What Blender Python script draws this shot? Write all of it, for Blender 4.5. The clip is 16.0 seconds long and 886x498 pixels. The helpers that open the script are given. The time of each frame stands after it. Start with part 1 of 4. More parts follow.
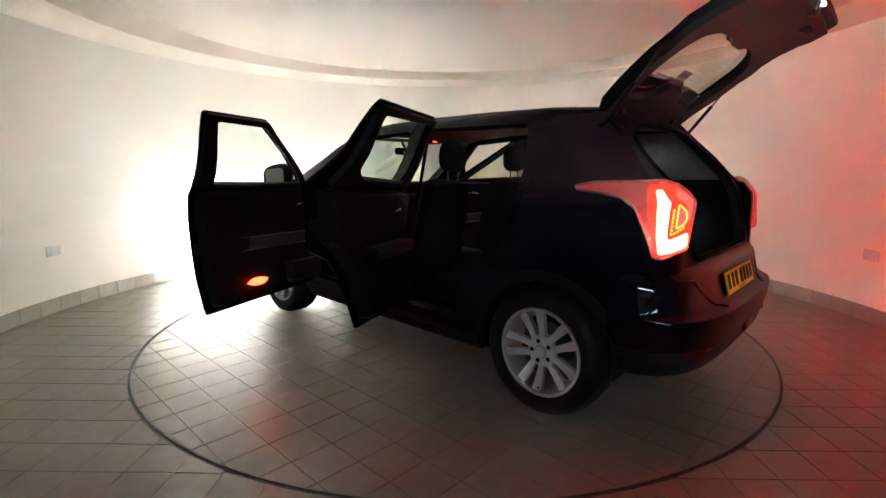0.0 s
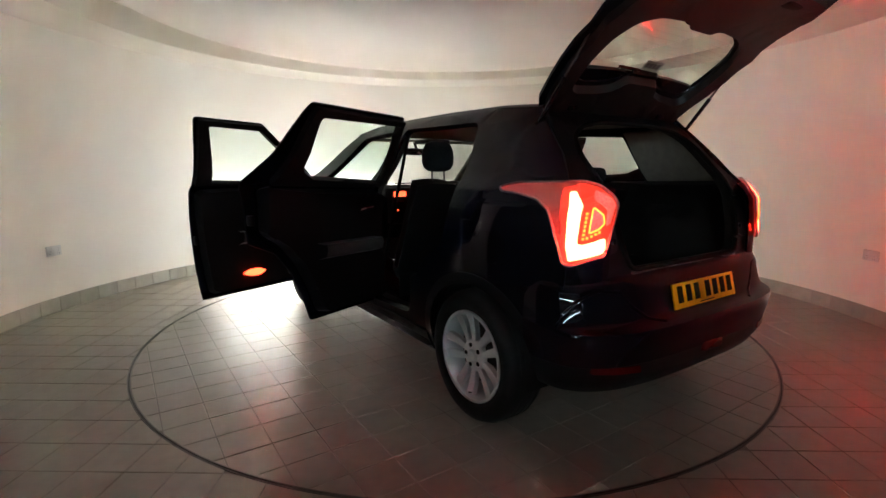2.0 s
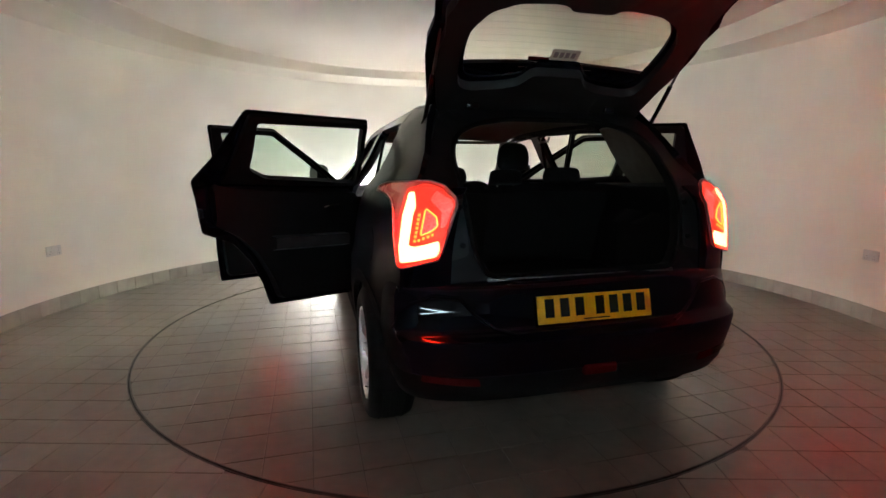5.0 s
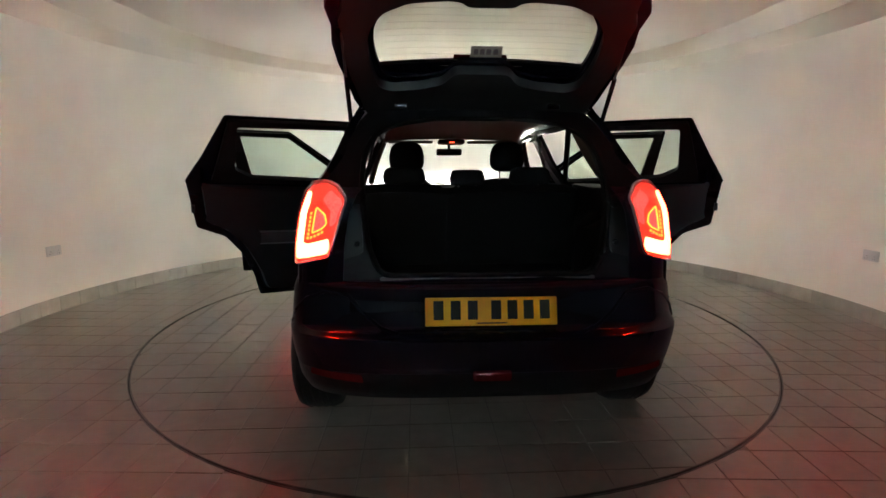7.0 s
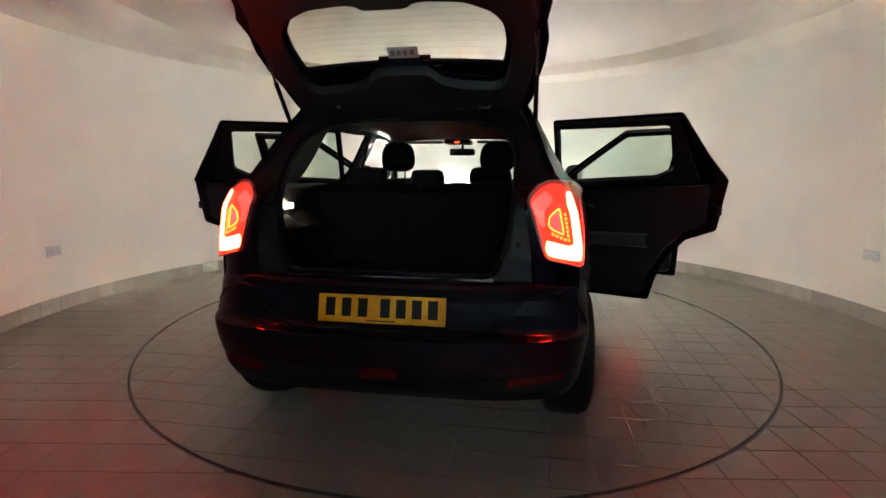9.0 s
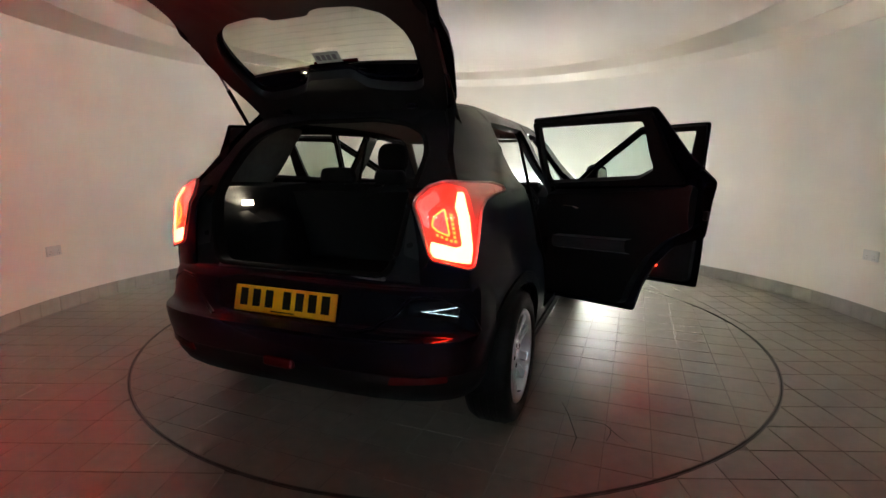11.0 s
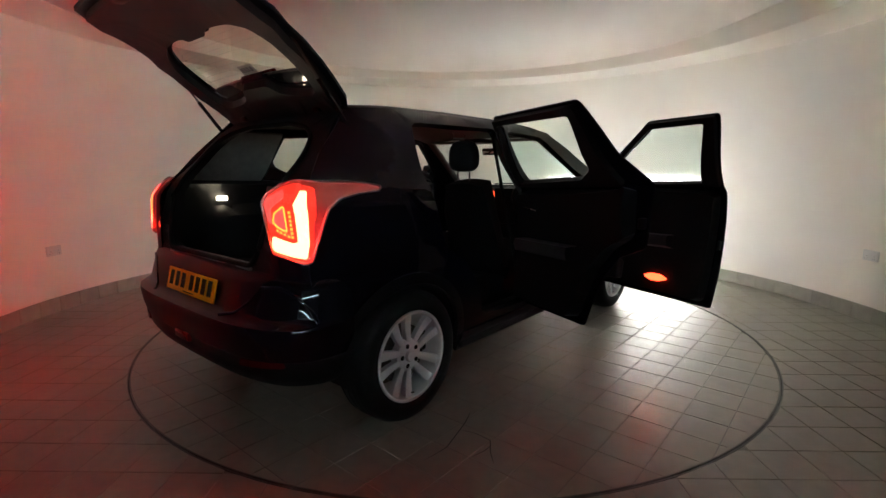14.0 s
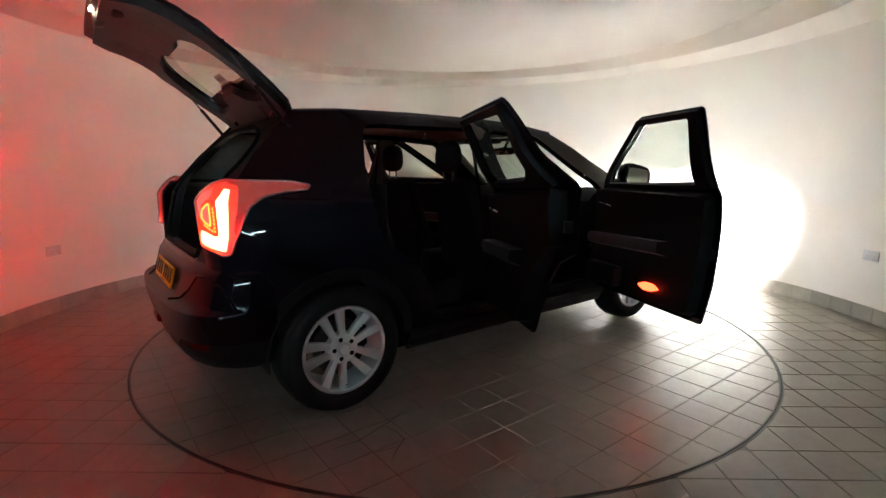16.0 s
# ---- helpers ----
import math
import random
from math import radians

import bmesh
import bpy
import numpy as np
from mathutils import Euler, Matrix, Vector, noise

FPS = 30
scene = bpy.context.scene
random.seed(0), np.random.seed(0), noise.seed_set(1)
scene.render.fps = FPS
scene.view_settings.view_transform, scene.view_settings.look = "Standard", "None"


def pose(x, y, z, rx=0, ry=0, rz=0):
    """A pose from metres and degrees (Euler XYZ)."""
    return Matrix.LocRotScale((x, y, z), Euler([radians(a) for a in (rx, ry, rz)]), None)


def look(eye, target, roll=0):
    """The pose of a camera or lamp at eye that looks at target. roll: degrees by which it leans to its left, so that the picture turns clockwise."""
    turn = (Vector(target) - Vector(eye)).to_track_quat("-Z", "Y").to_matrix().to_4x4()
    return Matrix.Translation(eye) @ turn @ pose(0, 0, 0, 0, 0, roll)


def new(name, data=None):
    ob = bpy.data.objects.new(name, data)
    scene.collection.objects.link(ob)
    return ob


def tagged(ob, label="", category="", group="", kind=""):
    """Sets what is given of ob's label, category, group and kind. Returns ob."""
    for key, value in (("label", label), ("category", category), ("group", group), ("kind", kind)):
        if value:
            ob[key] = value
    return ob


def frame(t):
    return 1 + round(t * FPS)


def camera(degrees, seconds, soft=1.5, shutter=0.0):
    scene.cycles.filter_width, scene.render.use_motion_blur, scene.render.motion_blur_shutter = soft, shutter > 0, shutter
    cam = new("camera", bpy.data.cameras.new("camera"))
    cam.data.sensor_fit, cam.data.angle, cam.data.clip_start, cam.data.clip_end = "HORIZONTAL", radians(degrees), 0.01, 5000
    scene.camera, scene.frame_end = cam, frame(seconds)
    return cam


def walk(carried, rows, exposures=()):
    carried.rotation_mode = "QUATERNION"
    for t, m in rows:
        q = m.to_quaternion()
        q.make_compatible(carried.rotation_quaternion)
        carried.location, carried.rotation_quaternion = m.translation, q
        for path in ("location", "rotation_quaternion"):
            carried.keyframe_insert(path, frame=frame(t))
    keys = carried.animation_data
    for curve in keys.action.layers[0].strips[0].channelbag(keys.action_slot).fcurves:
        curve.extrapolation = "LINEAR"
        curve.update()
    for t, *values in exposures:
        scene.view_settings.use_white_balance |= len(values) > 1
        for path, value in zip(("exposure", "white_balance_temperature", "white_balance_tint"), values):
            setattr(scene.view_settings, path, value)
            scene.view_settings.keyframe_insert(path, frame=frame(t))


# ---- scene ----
cam = camera(85.0, 16.0, soft=1.5)
EYE = Vector((0, -3.857, 1.219))
AIM = EYE + Vector((math.sin(radians(-1.04)) * math.cos(radians(9.3)), math.cos(radians(1.04)) * math.cos(radians(9.3)), -math.sin(radians(9.3))))
walk(cam, [(0, look(EYE, AIM)), (16, look(EYE, AIM))], exposures=[(0, 3.35), (2, 3.2), (3.5, 2.95), (6.5, 2.95), (7.5, 3.15), (9.0, 3.2), (11.5, 2.8), (12.5, 2.7), (14, 2.8), (14.5, 2.9), (16, 3.15)])

# ---- world: a closed room lit by the car's own lamps and a window out of view ----
world = bpy.data.worlds.new("world")
scene.world = world
world.use_nodes = True
world.node_tree.nodes["Background"].inputs[0].default_value = (0.02, 0.022, 0.03, 1)
world.node_tree.nodes["Background"].inputs[1].default_value = 0.2
WIDE_BEAM = 150.0
MAIN_BEAM = 58000.0
TAIL_LED = 21.0
DOOR_LED = 2.0


# ---- materials ----
def material(name, color, rough=0.5, metal=0.0, coat=0.0, color2=None, scale=20.0, bump=0.0, bump_scale=200.0, emit=None,
             strength=0.0, spread=0.0, transmission=0.0, spec=0.5, ior=1.45, alpha=1.0, rough2=None, stretch=(1, 1, 1)):
    m = bpy.data.materials.new(name)
    m.use_nodes = True
    nt = m.node_tree
    b = nt.nodes["Principled BSDF"]
    b.inputs["Base Color"].default_value = (*color, 1)
    b.inputs["Roughness"].default_value = rough
    b.inputs["Metallic"].default_value = metal
    b.inputs["Coat Weight"].default_value = coat
    b.inputs["Specular IOR Level"].default_value = spec
    b.inputs["Coat Roughness"].default_value = 0.04
    b.inputs["Transmission Weight"].default_value = transmission
    b.inputs["IOR"].default_value = ior
    b.inputs["Alpha"].default_value = alpha
    if emit:
        b.inputs["Emission Color"].default_value = (*emit, 1)
        b.inputs["Emission Strength"].default_value = strength
    tc = nt.nodes.new("ShaderNodeTexCoord")
    mp = nt.nodes.new("ShaderNodeMapping")
    mp.inputs["Scale"].default_value = stretch
    nt.links.new(tc.outputs["Object"], mp.inputs["Vector"])
    vec = mp.outputs["Vector"]
    if spread:
        roll = nt.nodes.new("ShaderNodeObjectInfo")
        far = nt.nodes.new("ShaderNodeVectorMath")
        far.operation = "MULTIPLY_ADD"
        far.inputs[1].default_value, far.inputs[2].default_value = (1, 1, 1), (0, 0, 0)
        wide = nt.nodes.new("ShaderNodeMath")
        wide.operation = "MULTIPLY"
        wide.inputs[1].default_value = 60.0
        nt.links.new(roll.outputs["Random"], wide.inputs[0])
        nt.links.new(vec, far.inputs[0])
        nt.links.new(wide.outputs[0], far.inputs[2])
        vec = far.outputs["Vector"]
    if color2 is not None:
        big = nt.nodes.new("ShaderNodeTexNoise")
        big.inputs["Scale"].default_value = scale
        big.inputs["Detail"].default_value = 6
        nt.links.new(vec, big.inputs["Vector"])
        ramp = nt.nodes.new("ShaderNodeMapRange")
        ramp.inputs["From Min"].default_value, ramp.inputs["From Max"].default_value = 0.32, 0.68
        nt.links.new(big.outputs["Fac"], ramp.inputs["Value"])
        mix = nt.nodes.new("ShaderNodeMix")
        mix.data_type = "RGBA"
        mix.inputs["A"].default_value, mix.inputs["B"].default_value = (*color, 1), (*color2, 1)
        nt.links.new(ramp.outputs["Result"], mix.inputs["Factor"])
        out = mix.outputs["Result"]
        if spread:
            info = nt.nodes.new("ShaderNodeObjectInfo")
            vary = nt.nodes.new("ShaderNodeMapRange")
            vary.inputs["To Min"].default_value, vary.inputs["To Max"].default_value = 1 - spread, 1 + spread
            nt.links.new(info.outputs["Random"], vary.inputs["Value"])
            hsv = nt.nodes.new("ShaderNodeHueSaturation")
            nt.links.new(vary.outputs["Result"], hsv.inputs["Value"])
            nt.links.new(out, hsv.inputs["Color"])
            out = hsv.outputs["Color"]
        nt.links.new(out, b.inputs["Base Color"])
        if rough2 is not None:
            rr = nt.nodes.new("ShaderNodeMapRange")
            rr.inputs["To Min"].default_value, rr.inputs["To Max"].default_value = rough, rough2
            nt.links.new(ramp.outputs["Result"], rr.inputs["Value"])
            nt.links.new(rr.outputs["Result"], b.inputs["Roughness"])
    if bump:
        fine = nt.nodes.new("ShaderNodeTexNoise")
        fine.inputs["Scale"].default_value = bump_scale
        fine.inputs["Detail"].default_value = 4
        nt.links.new(vec, fine.inputs["Vector"])
        bn = nt.nodes.new("ShaderNodeBump")
        bn.inputs["Strength"].default_value = bump
        bn.inputs["Distance"].default_value = 0.002
        nt.links.new(fine.outputs["Fac"], bn.inputs["Height"])
        nt.links.new(bn.outputs["Normal"], b.inputs["Normal"])
    return m


def clear_pane(name, tint, rough=0.0):
    """Thin sheet of glass: mostly clear, with a mirror-like gloss."""
    m = bpy.data.materials.new(name)
    m.use_nodes = True
    nt = m.node_tree
    nt.nodes.remove(nt.nodes["Principled BSDF"])
    clear = nt.nodes.new("ShaderNodeBsdfTransparent")
    clear.inputs["Color"].default_value = (*tint, 1)
    gloss = nt.nodes.new("ShaderNodeBsdfGlossy")
    gloss.inputs["Roughness"].default_value = rough
    edge = nt.nodes.new("ShaderNodeLayerWeight")
    edge.inputs["Blend"].default_value = 0.5
    power = nt.nodes.new("ShaderNodeMath")
    power.operation = "POWER"
    power.inputs[1].default_value = 4.0
    nt.links.new(edge.outputs["Facing"], power.inputs[0])
    fres = nt.nodes.new("ShaderNodeMapRange")
    fres.inputs["To Min"].default_value, fres.inputs["To Max"].default_value = 0.05, 0.85
    nt.links.new(power.outputs[0], fres.inputs["Value"])
    mix = nt.nodes.new("ShaderNodeMixShader")
    nt.links.new(fres.outputs["Result"], mix.inputs["Fac"])
    nt.links.new(clear.outputs[0], mix.inputs[1])
    nt.links.new(gloss.outputs[0], mix.inputs[2])
    nt.links.new(mix.outputs[0], nt.nodes["Material Output"].inputs["Surface"])
    return m


WALL = material("white_emulsion", (0.905, 0.842, 0.745), 0.75, color2=(0.88, 0.815, 0.715), scale=1.3, bump=0.25, bump_scale=90)
CEIL = material("ceiling_emulsion", (0.91, 0.852, 0.765), 0.8, color2=(0.885, 0.825, 0.735), scale=1.1, bump=0.15, bump_scale=120)
# for unseen surfaces; this grey is set by how much light they return
PASSAGE = material("unseen_passage_grey", (0.10, 0.095, 0.088), 0.7, color2=(0.085, 0.081, 0.075), scale=2.0, bump=0.25, bump_scale=90)
TILE = material("beige_floor_tile", (0.19, 0.16, 0.122), 0.34, color2=(0.162, 0.136, 0.103), scale=16.0, bump=0.22, bump_scale=150, spread=0.06, spec=0.5)
SKIRT = material("grey_skirting_tile", (0.40, 0.362, 0.295), 0.45, color2=(0.33, 0.298, 0.242), scale=9, bump=0.2, bump_scale=160, spread=0.10)
GROUT = material("dark_grout", (0.10, 0.088, 0.073), 0.85, color2=(0.15, 0.13, 0.108), scale=30, bump=0.4, bump_scale=300)
STEEL = material("dull_steel_edge", (0.10, 0.09, 0.08), 0.45, metal=0.7, color2=(0.05, 0.045, 0.04), scale=12, bump=0.2)
RUBBER_SEAL = material("black_rubber_seal", (0.004, 0.004, 0.004), 0.7, spec=0.1, bump=0.2)
GATE_TRIM = material("dark_grey_gate_trim", (0.010, 0.0088, 0.008), 0.45, spec=0.32, color2=(0.008, 0.0075, 0.0072), scale=35, bump=0.35, bump_scale=500)
PAINT = material("dark_blue_black_car_paint", (0.0011, 0.0013, 0.0032), 0.35, coat=0.45, spec=0.04, color2=(0.0013, 0.0016, 0.004), scale=900)
TRIM = material("black_grained_plastic", (0.0045, 0.0042, 0.0046), 0.45, spec=0.12, color2=(0.007, 0.0065, 0.007), scale=40, bump=0.35, bump_scale=500)
GLOSS = material("gloss_black_plastic", (0.006, 0.006, 0.007), 0.12, spec=0.3, color2=(0.008, 0.008, 0.009), scale=30)
CLOTH = material("black_seat_cloth", (0.005, 0.0047, 0.005), 0.9, spec=0.05, color2=(0.0075, 0.007, 0.0075), scale=60, bump=0.6, bump_scale=800)
CARPET = material("black_boot_carpet", (0.004, 0.0037, 0.004), 0.95, spec=0.05, color2=(0.0065, 0.006, 0.006), scale=120, bump=0.8, bump_scale=900)
LINING = material("grey_headlining", (0.16, 0.145, 0.122), 0.9, color2=(0.132, 0.118, 0.10), scale=25, bump=0.4, bump_scale=700)
PILLAR = material("dark_grey_pillar_trim", (0.010, 0.0092, 0.009), 0.5, spec=0.3, color2=(0.010, 0.0095, 0.009), scale=30, bump=0.3, bump_scale=500)
TYRE = material("tyre_rubber", (0.006, 0.006, 0.006), 0.6, spec=0.15, color2=(0.010, 0.0095, 0.009), scale=25, bump=0.4, bump_scale=300)
ALLOY = material("silver_alloy", (0.80, 0.80, 0.82), 0.34, metal=0.85, color2=(0.75, 0.75, 0.77), scale=18, rough2=0.4)
# scuffed lip; its pale grey carries the boot lamp's highlight as colour
SILL = material("scuffed_highlit_sill", (0.11, 0.105, 0.10), 0.25, color2=(0.08, 0.076, 0.072), scale=40, bump=0.15, rough2=0.4)
DISC = material("brake_steel", (0.10, 0.095, 0.09), 0.5, metal=0.9, color2=(0.07, 0.055, 0.05), scale=30, bump=0.2)
CHROME = material("chrome", (0.8, 0.8, 0.82), 0.08, metal=1.0)
MIRROR = material("mirror_glass", (0.42, 0.44, 0.45), 0.02, metal=1.0)
ARMREST = material("satin_grey_armrest", (0.035, 0.032, 0.033), 0.32, spec=0.45, color2=(0.026, 0.024, 0.025), scale=40, bump=0.25, bump_scale=500)
PLATE = material("yellow_number_plate", (0.80, 0.37, 0.006), 0.45, spec=0.2, color2=(0.72, 0.33, 0.005), scale=25)
INK = material("black_plate_bars", (0.006, 0.006, 0.006), 0.6, spec=0.15)
PAPER = material("white_paper", (0.72, 0.66, 0.68), 0.8, color2=(0.66, 0.60, 0.62), scale=60)
INK_GREY = material("faded_violet_ink", (0.30, 0.24, 0.30), 0.8)
SOCKET = material("socket_white_plastic", (0.72, 0.70, 0.66), 0.4, color2=(0.66, 0.64, 0.60), scale=20)
DARK = material("dark_hole", (0.004, 0.004, 0.004), 0.9)
GLASS = clear_pane("door_glass", (0.80, 0.90, 0.85))
GLASS_CLEAR = clear_pane("windscreen_glass", (0.74, 0.80, 0.77))
GLASS_REAR = clear_pane("heated_rear_glass", (0.74, 0.77, 0.69))
RED_LENS = clear_pane("red_lens", (0.80, 0.07, 0.045))
CLEAR_LENS = clear_pane("clear_lens", (0.92, 0.90, 0.90))
# weak emission on bowl and wing stands in for light thrown by the guide
RED_BOWL = material("red_glow_lamp_bowl", (0.55, 0.06, 0.04), 0.35, metal=0.2, color2=(0.42, 0.035, 0.025), scale=120, bump=0.4, bump_scale=250, emit=(1.0, 0.035, 0.018), strength=0.2)
WING = material("smoky_red_lamp_wing", (0.42, 0.16, 0.145), 0.3, metal=0.2, color2=(0.30, 0.10, 0.09), scale=60, bump=0.3, bump_scale=200, emit=(1.0, 0.05, 0.03), strength=0.02)
WIRE = material("heating_wire_bronze", (0.45, 0.43, 0.36), 0.6)
# its emission likewise replaces light caught from the guide
INNER_RED = material("pink_red_inner_reflector", (0.6, 0.12, 0.13), 0.3, metal=0.3, color2=(0.35, 0.03, 0.03), scale=160, bump=0.6, bump_scale=180, emit=(1.0, 0.07, 0.06), strength=0.26)
RIM_CLEAR = material("pale_lens_rim", (0.55, 0.40, 0.38), 0.2, color2=(0.45, 0.30, 0.28), scale=60)
# silvered bowl; the guide's reflected red is put into its colour and emission
PINK_GLOW_BOWL = material("pink_glow_lamp_bowl", (0.75, 0.30, 0.27), 0.3, metal=0.3, color2=(0.55, 0.14, 0.12), scale=120, bump=0.5, bump_scale=160, emit=(1.0, 0.10, 0.08), strength=0.16)
LED = material("rear_led_guide", (0.8, 0.1, 0.05), 0.3, emit=(1.0, 0.018, 0.007), strength=TAIL_LED)
LED_DIM = material("rear_led_dots", (0.8, 0.1, 0.05), 0.3, emit=(1.0, 0.12, 0.012), strength=1.1)
DOOR_RED = material("door_courtesy_lamp", (0.8, 0.1, 0.05), 0.3, emit=(1.0, 0.032, 0.010), strength=DOOR_LED)
REFLECT = material("red_reflector", (0.09, 0.004, 0.004), 0.2, spec=0.3, color2=(0.06, 0.003, 0.003), scale=200)
WIDE = material("headlight_wide_beam", (1, 1, 1), 0.3, emit=(0.95, 0.97, 1.0), strength=WIDE_BEAM)
BEAM = material("headlight_main_beam", (1, 1, 1), 0.3, emit=(0.90, 0.95, 1.0), strength=MAIN_BEAM)
DAY = material("daylight_sky", (0.8, 0.85, 0.9), 0.6, emit=(0.70, 0.83, 1.0), strength=33.0)
BOOT_LED = material("boot_lamp", (1, 1, 1), 0.3, emit=(1.0, 0.86, 0.62), strength=7.0)
SCREEN = material("dash_display", (0.1, 0.02, 0.02), 0.3, emit=(1.0, 0.06, 0.02), strength=0.6)


# ---- mesh helpers ----
def link(name, bm, mat, parent=None, label="", smooth=40):
    me = bpy.data.meshes.new(name)
    bmesh.ops.recalc_face_normals(bm, faces=bm.faces[:])
    bm.to_mesh(me)
    bm.free()
    me.materials.append(mat)
    if smooth:
        me.shade_smooth()
        me.set_sharp_from_angle(angle=radians(smooth))
    ob = new(name, me)
    if parent:
        ob.parent = parent
    if label:
        tagged(ob, label=label)
    return ob


def part(name, bm, mat, parent, label="", smooth=40):
    return link(name, bm, mat, parent, label, smooth)


def box(x0, x1, y0, y1, z0, z1, bevel=0.0, segments=2, bm=None):
    bm = bm or bmesh.new()
    got = bmesh.ops.create_cube(bm, size=1.0)["verts"]
    for v in got:
        v.co = Vector(((x0 + x1) / 2 + v.co.x * (x1 - x0), (y0 + y1) / 2 + v.co.y * (y1 - y0), (z0 + z1) / 2 + v.co.z * (z1 - z0)))
    if bevel:
        es = list({e for v in got for e in v.link_edges})
        bmesh.ops.bevel(bm, geom=es, offset=bevel, segments=segments, affect="EDGES", profile=0.5)
    return bm


def shift(bm, m):
    bmesh.ops.transform(bm, matrix=m, verts=bm.verts[:])
    return bm


def tube(points, radius, sides=10, bm=None, closed=False):
    """A round bar along a line of points."""
    bm = bm or bmesh.new()
    pts = [Vector(p) for p in points]
    rings = []
    n = len(pts)
    for i, p in enumerate(pts):
        a = pts[(i - 1) % n] if closed or i else p
        b = pts[(i + 1) % n] if closed or i < n - 1 else p
        d = (b - a).normalized()
        side = d.cross(Vector((0, 0, 1)) if abs(d.z) < 0.9 else Vector((1, 0, 0))).normalized()
        up = side.cross(d)
        r = radius[i] if isinstance(radius, (list, tuple)) else radius
        rings.append([bm.verts.new(p + (side * math.cos(k * math.tau / sides) + up * math.sin(k * math.tau / sides)) * r) for k in range(sides)])
    for i in range(n if closed else n - 1):
        A, B = rings[i], rings[(i + 1) % n]
        for k in range(sides):
            bm.faces.new((A[k], A[(k + 1) % sides], B[(k + 1) % sides], B[k]))
    if not closed:
        bm.faces.new(rings[0][::-1])
        bm.faces.new(rings[-1])
    return bm


def lathe(profile, steps=48, axis="x", bm=None):
    """profile: (radius, along) pairs, turned round the axis."""
    bm = bm or bmesh.new()
    rings = []
    for r, a in profile:
        ring = []
        for k in range(steps):
            t = k * math.tau / steps
            c, s = r * math.cos(t), r * math.sin(t)
            ring.append(bm.verts.new((a, c, s) if axis == "x" else (c, a, s) if axis == "y" else (c, s, a)))
        rings.append(ring)
    for A, B in zip(rings, rings[1:]):
        for k in range(steps):
            bm.faces.new((A[k], A[(k + 1) % steps], B[(k + 1) % steps], B[k]))
    return bm


def rounded(points, r, steps=4):
    """A closed outline with its corners rounded by about r."""
    out = []
    n = len(points)
    for i in range(n):
        p, a, b = Vector(points[i]), Vector(points[i - 1]), Vector(points[(i + 1) % n])
        ra = min(r, (a - p).length * 0.45)
        rb = min(r, (b - p).length * 0.45)
        s, e = p + (a - p).normalized() * ra, p + (b - p).normalized() * rb
        for k in range(steps + 1):
            t = k / steps
            out.append(tuple((1 - t) ** 2 * s + 2 * t * (1 - t) * p + t * t * e))
    return out


def sheet(outline, holes, place, thick, cut=0.07, inward=None):
    """A curved panel: a flat outline (u, v) with holes, cut into strips, set in space by place(u, v), with thickness."""
    bm = bmesh.new()
    for loop in (outline, *holes):
        vs = [bm.verts.new((u, v, 0)) for u, v in loop]
        for a, b in zip(vs, vs[1:] + vs[:1]):
            bm.edges.new((a, b))
    bmesh.ops.triangle_fill(bm, use_beauty=True, edges=bm.edges[:])
    us = [p[0] for p in outline]
    vs = [p[1] for p in outline]
    for axis, lo, hi in ((0, min(us), max(us)), (1, min(vs), max(vs))):
        k = lo + cut
        while k < hi - 0.01:
            co = (k, 0, 0) if axis == 0 else (0, k, 0)
            no = (1, 0, 0) if axis == 0 else (0, 1, 0)
            bmesh.ops.bisect_plane(bm, geom=bm.verts[:] + bm.edges[:] + bm.faces[:], plane_co=co, plane_no=no, dist=0.0005)
            k += cut
    flat = {v: (v.co.x, v.co.y) for v in bm.verts}
    for v, (a, b) in flat.items():
        v.co = Vector(place(a, b))
    if thick:
        bmesh.ops.recalc_face_normals(bm, faces=bm.faces[:])
        faces = bm.faces[:]
        edge = [e for e in bm.edges if len(e.link_faces) == 1]
        bm.normal_update()
        lean = sum(v.normal.dot(v.co - Vector((0, -0.3, 0.8))) for v in bm.verts)
        way = -1.0 if lean > 0 else 1.0
        inn = {v: bm.verts.new(v.co + (Vector(inward(v.co)) if inward else v.normal * way) * thick) for v in list(bm.verts)}
        for f in faces:
            bm.faces.new([inn[v] for v in reversed(f.verts)])
        for e in edge:
            a, b = e.verts
            bm.faces.new((a, b, inn[b], inn[a]))
    return bm


def loft(rows, close_rows=False):
    """Faces between rows of points of equal count."""
    bm = bmesh.new()
    made = [[bm.verts.new(p) for p in row] for row in rows]
    for A, B in zip(made, made[1:]):
        for k in range(len(A) - 1):
            bm.faces.new((A[k], A[k + 1], B[k + 1], B[k]))
        if close_rows:
            bm.faces.new((A[-1], A[0], B[0], B[-1]))
    return bm


def solid(bm, thick):
    bmesh.ops.recalc_face_normals(bm, faces=bm.faces[:])
    bmesh.ops.solidify(bm, geom=bm.faces[:], thickness=thick)
    return bm


def curve(t, table):
    """Linear table lookup with smooth joints."""
    if t <= table[0][0]:
        return table[0][1]
    for (a, va), (b, vb) in zip(table, table[1:]):
        if t <= b:
            k = (t - a) / (b - a)
            return va + (vb - va) * k
    return table[-1][1]


# ---- room: a round showroom with a turntable, entered from the side of the camera ----
WALL_R, WALL_H, TRAY_R, TRAY_H, TABLE_R, PITCH = 3.41, 2.40, 2.87, 2.72, 2.246, 0.2035
DOOR_HALF, WALL_X = 2.90, -0.03
RAFT_R, RAFT_H = 2.37, 2.405
TABLE_PITCH = 0.201
door_ang = math.asin(DOOR_HALF / WALL_R)


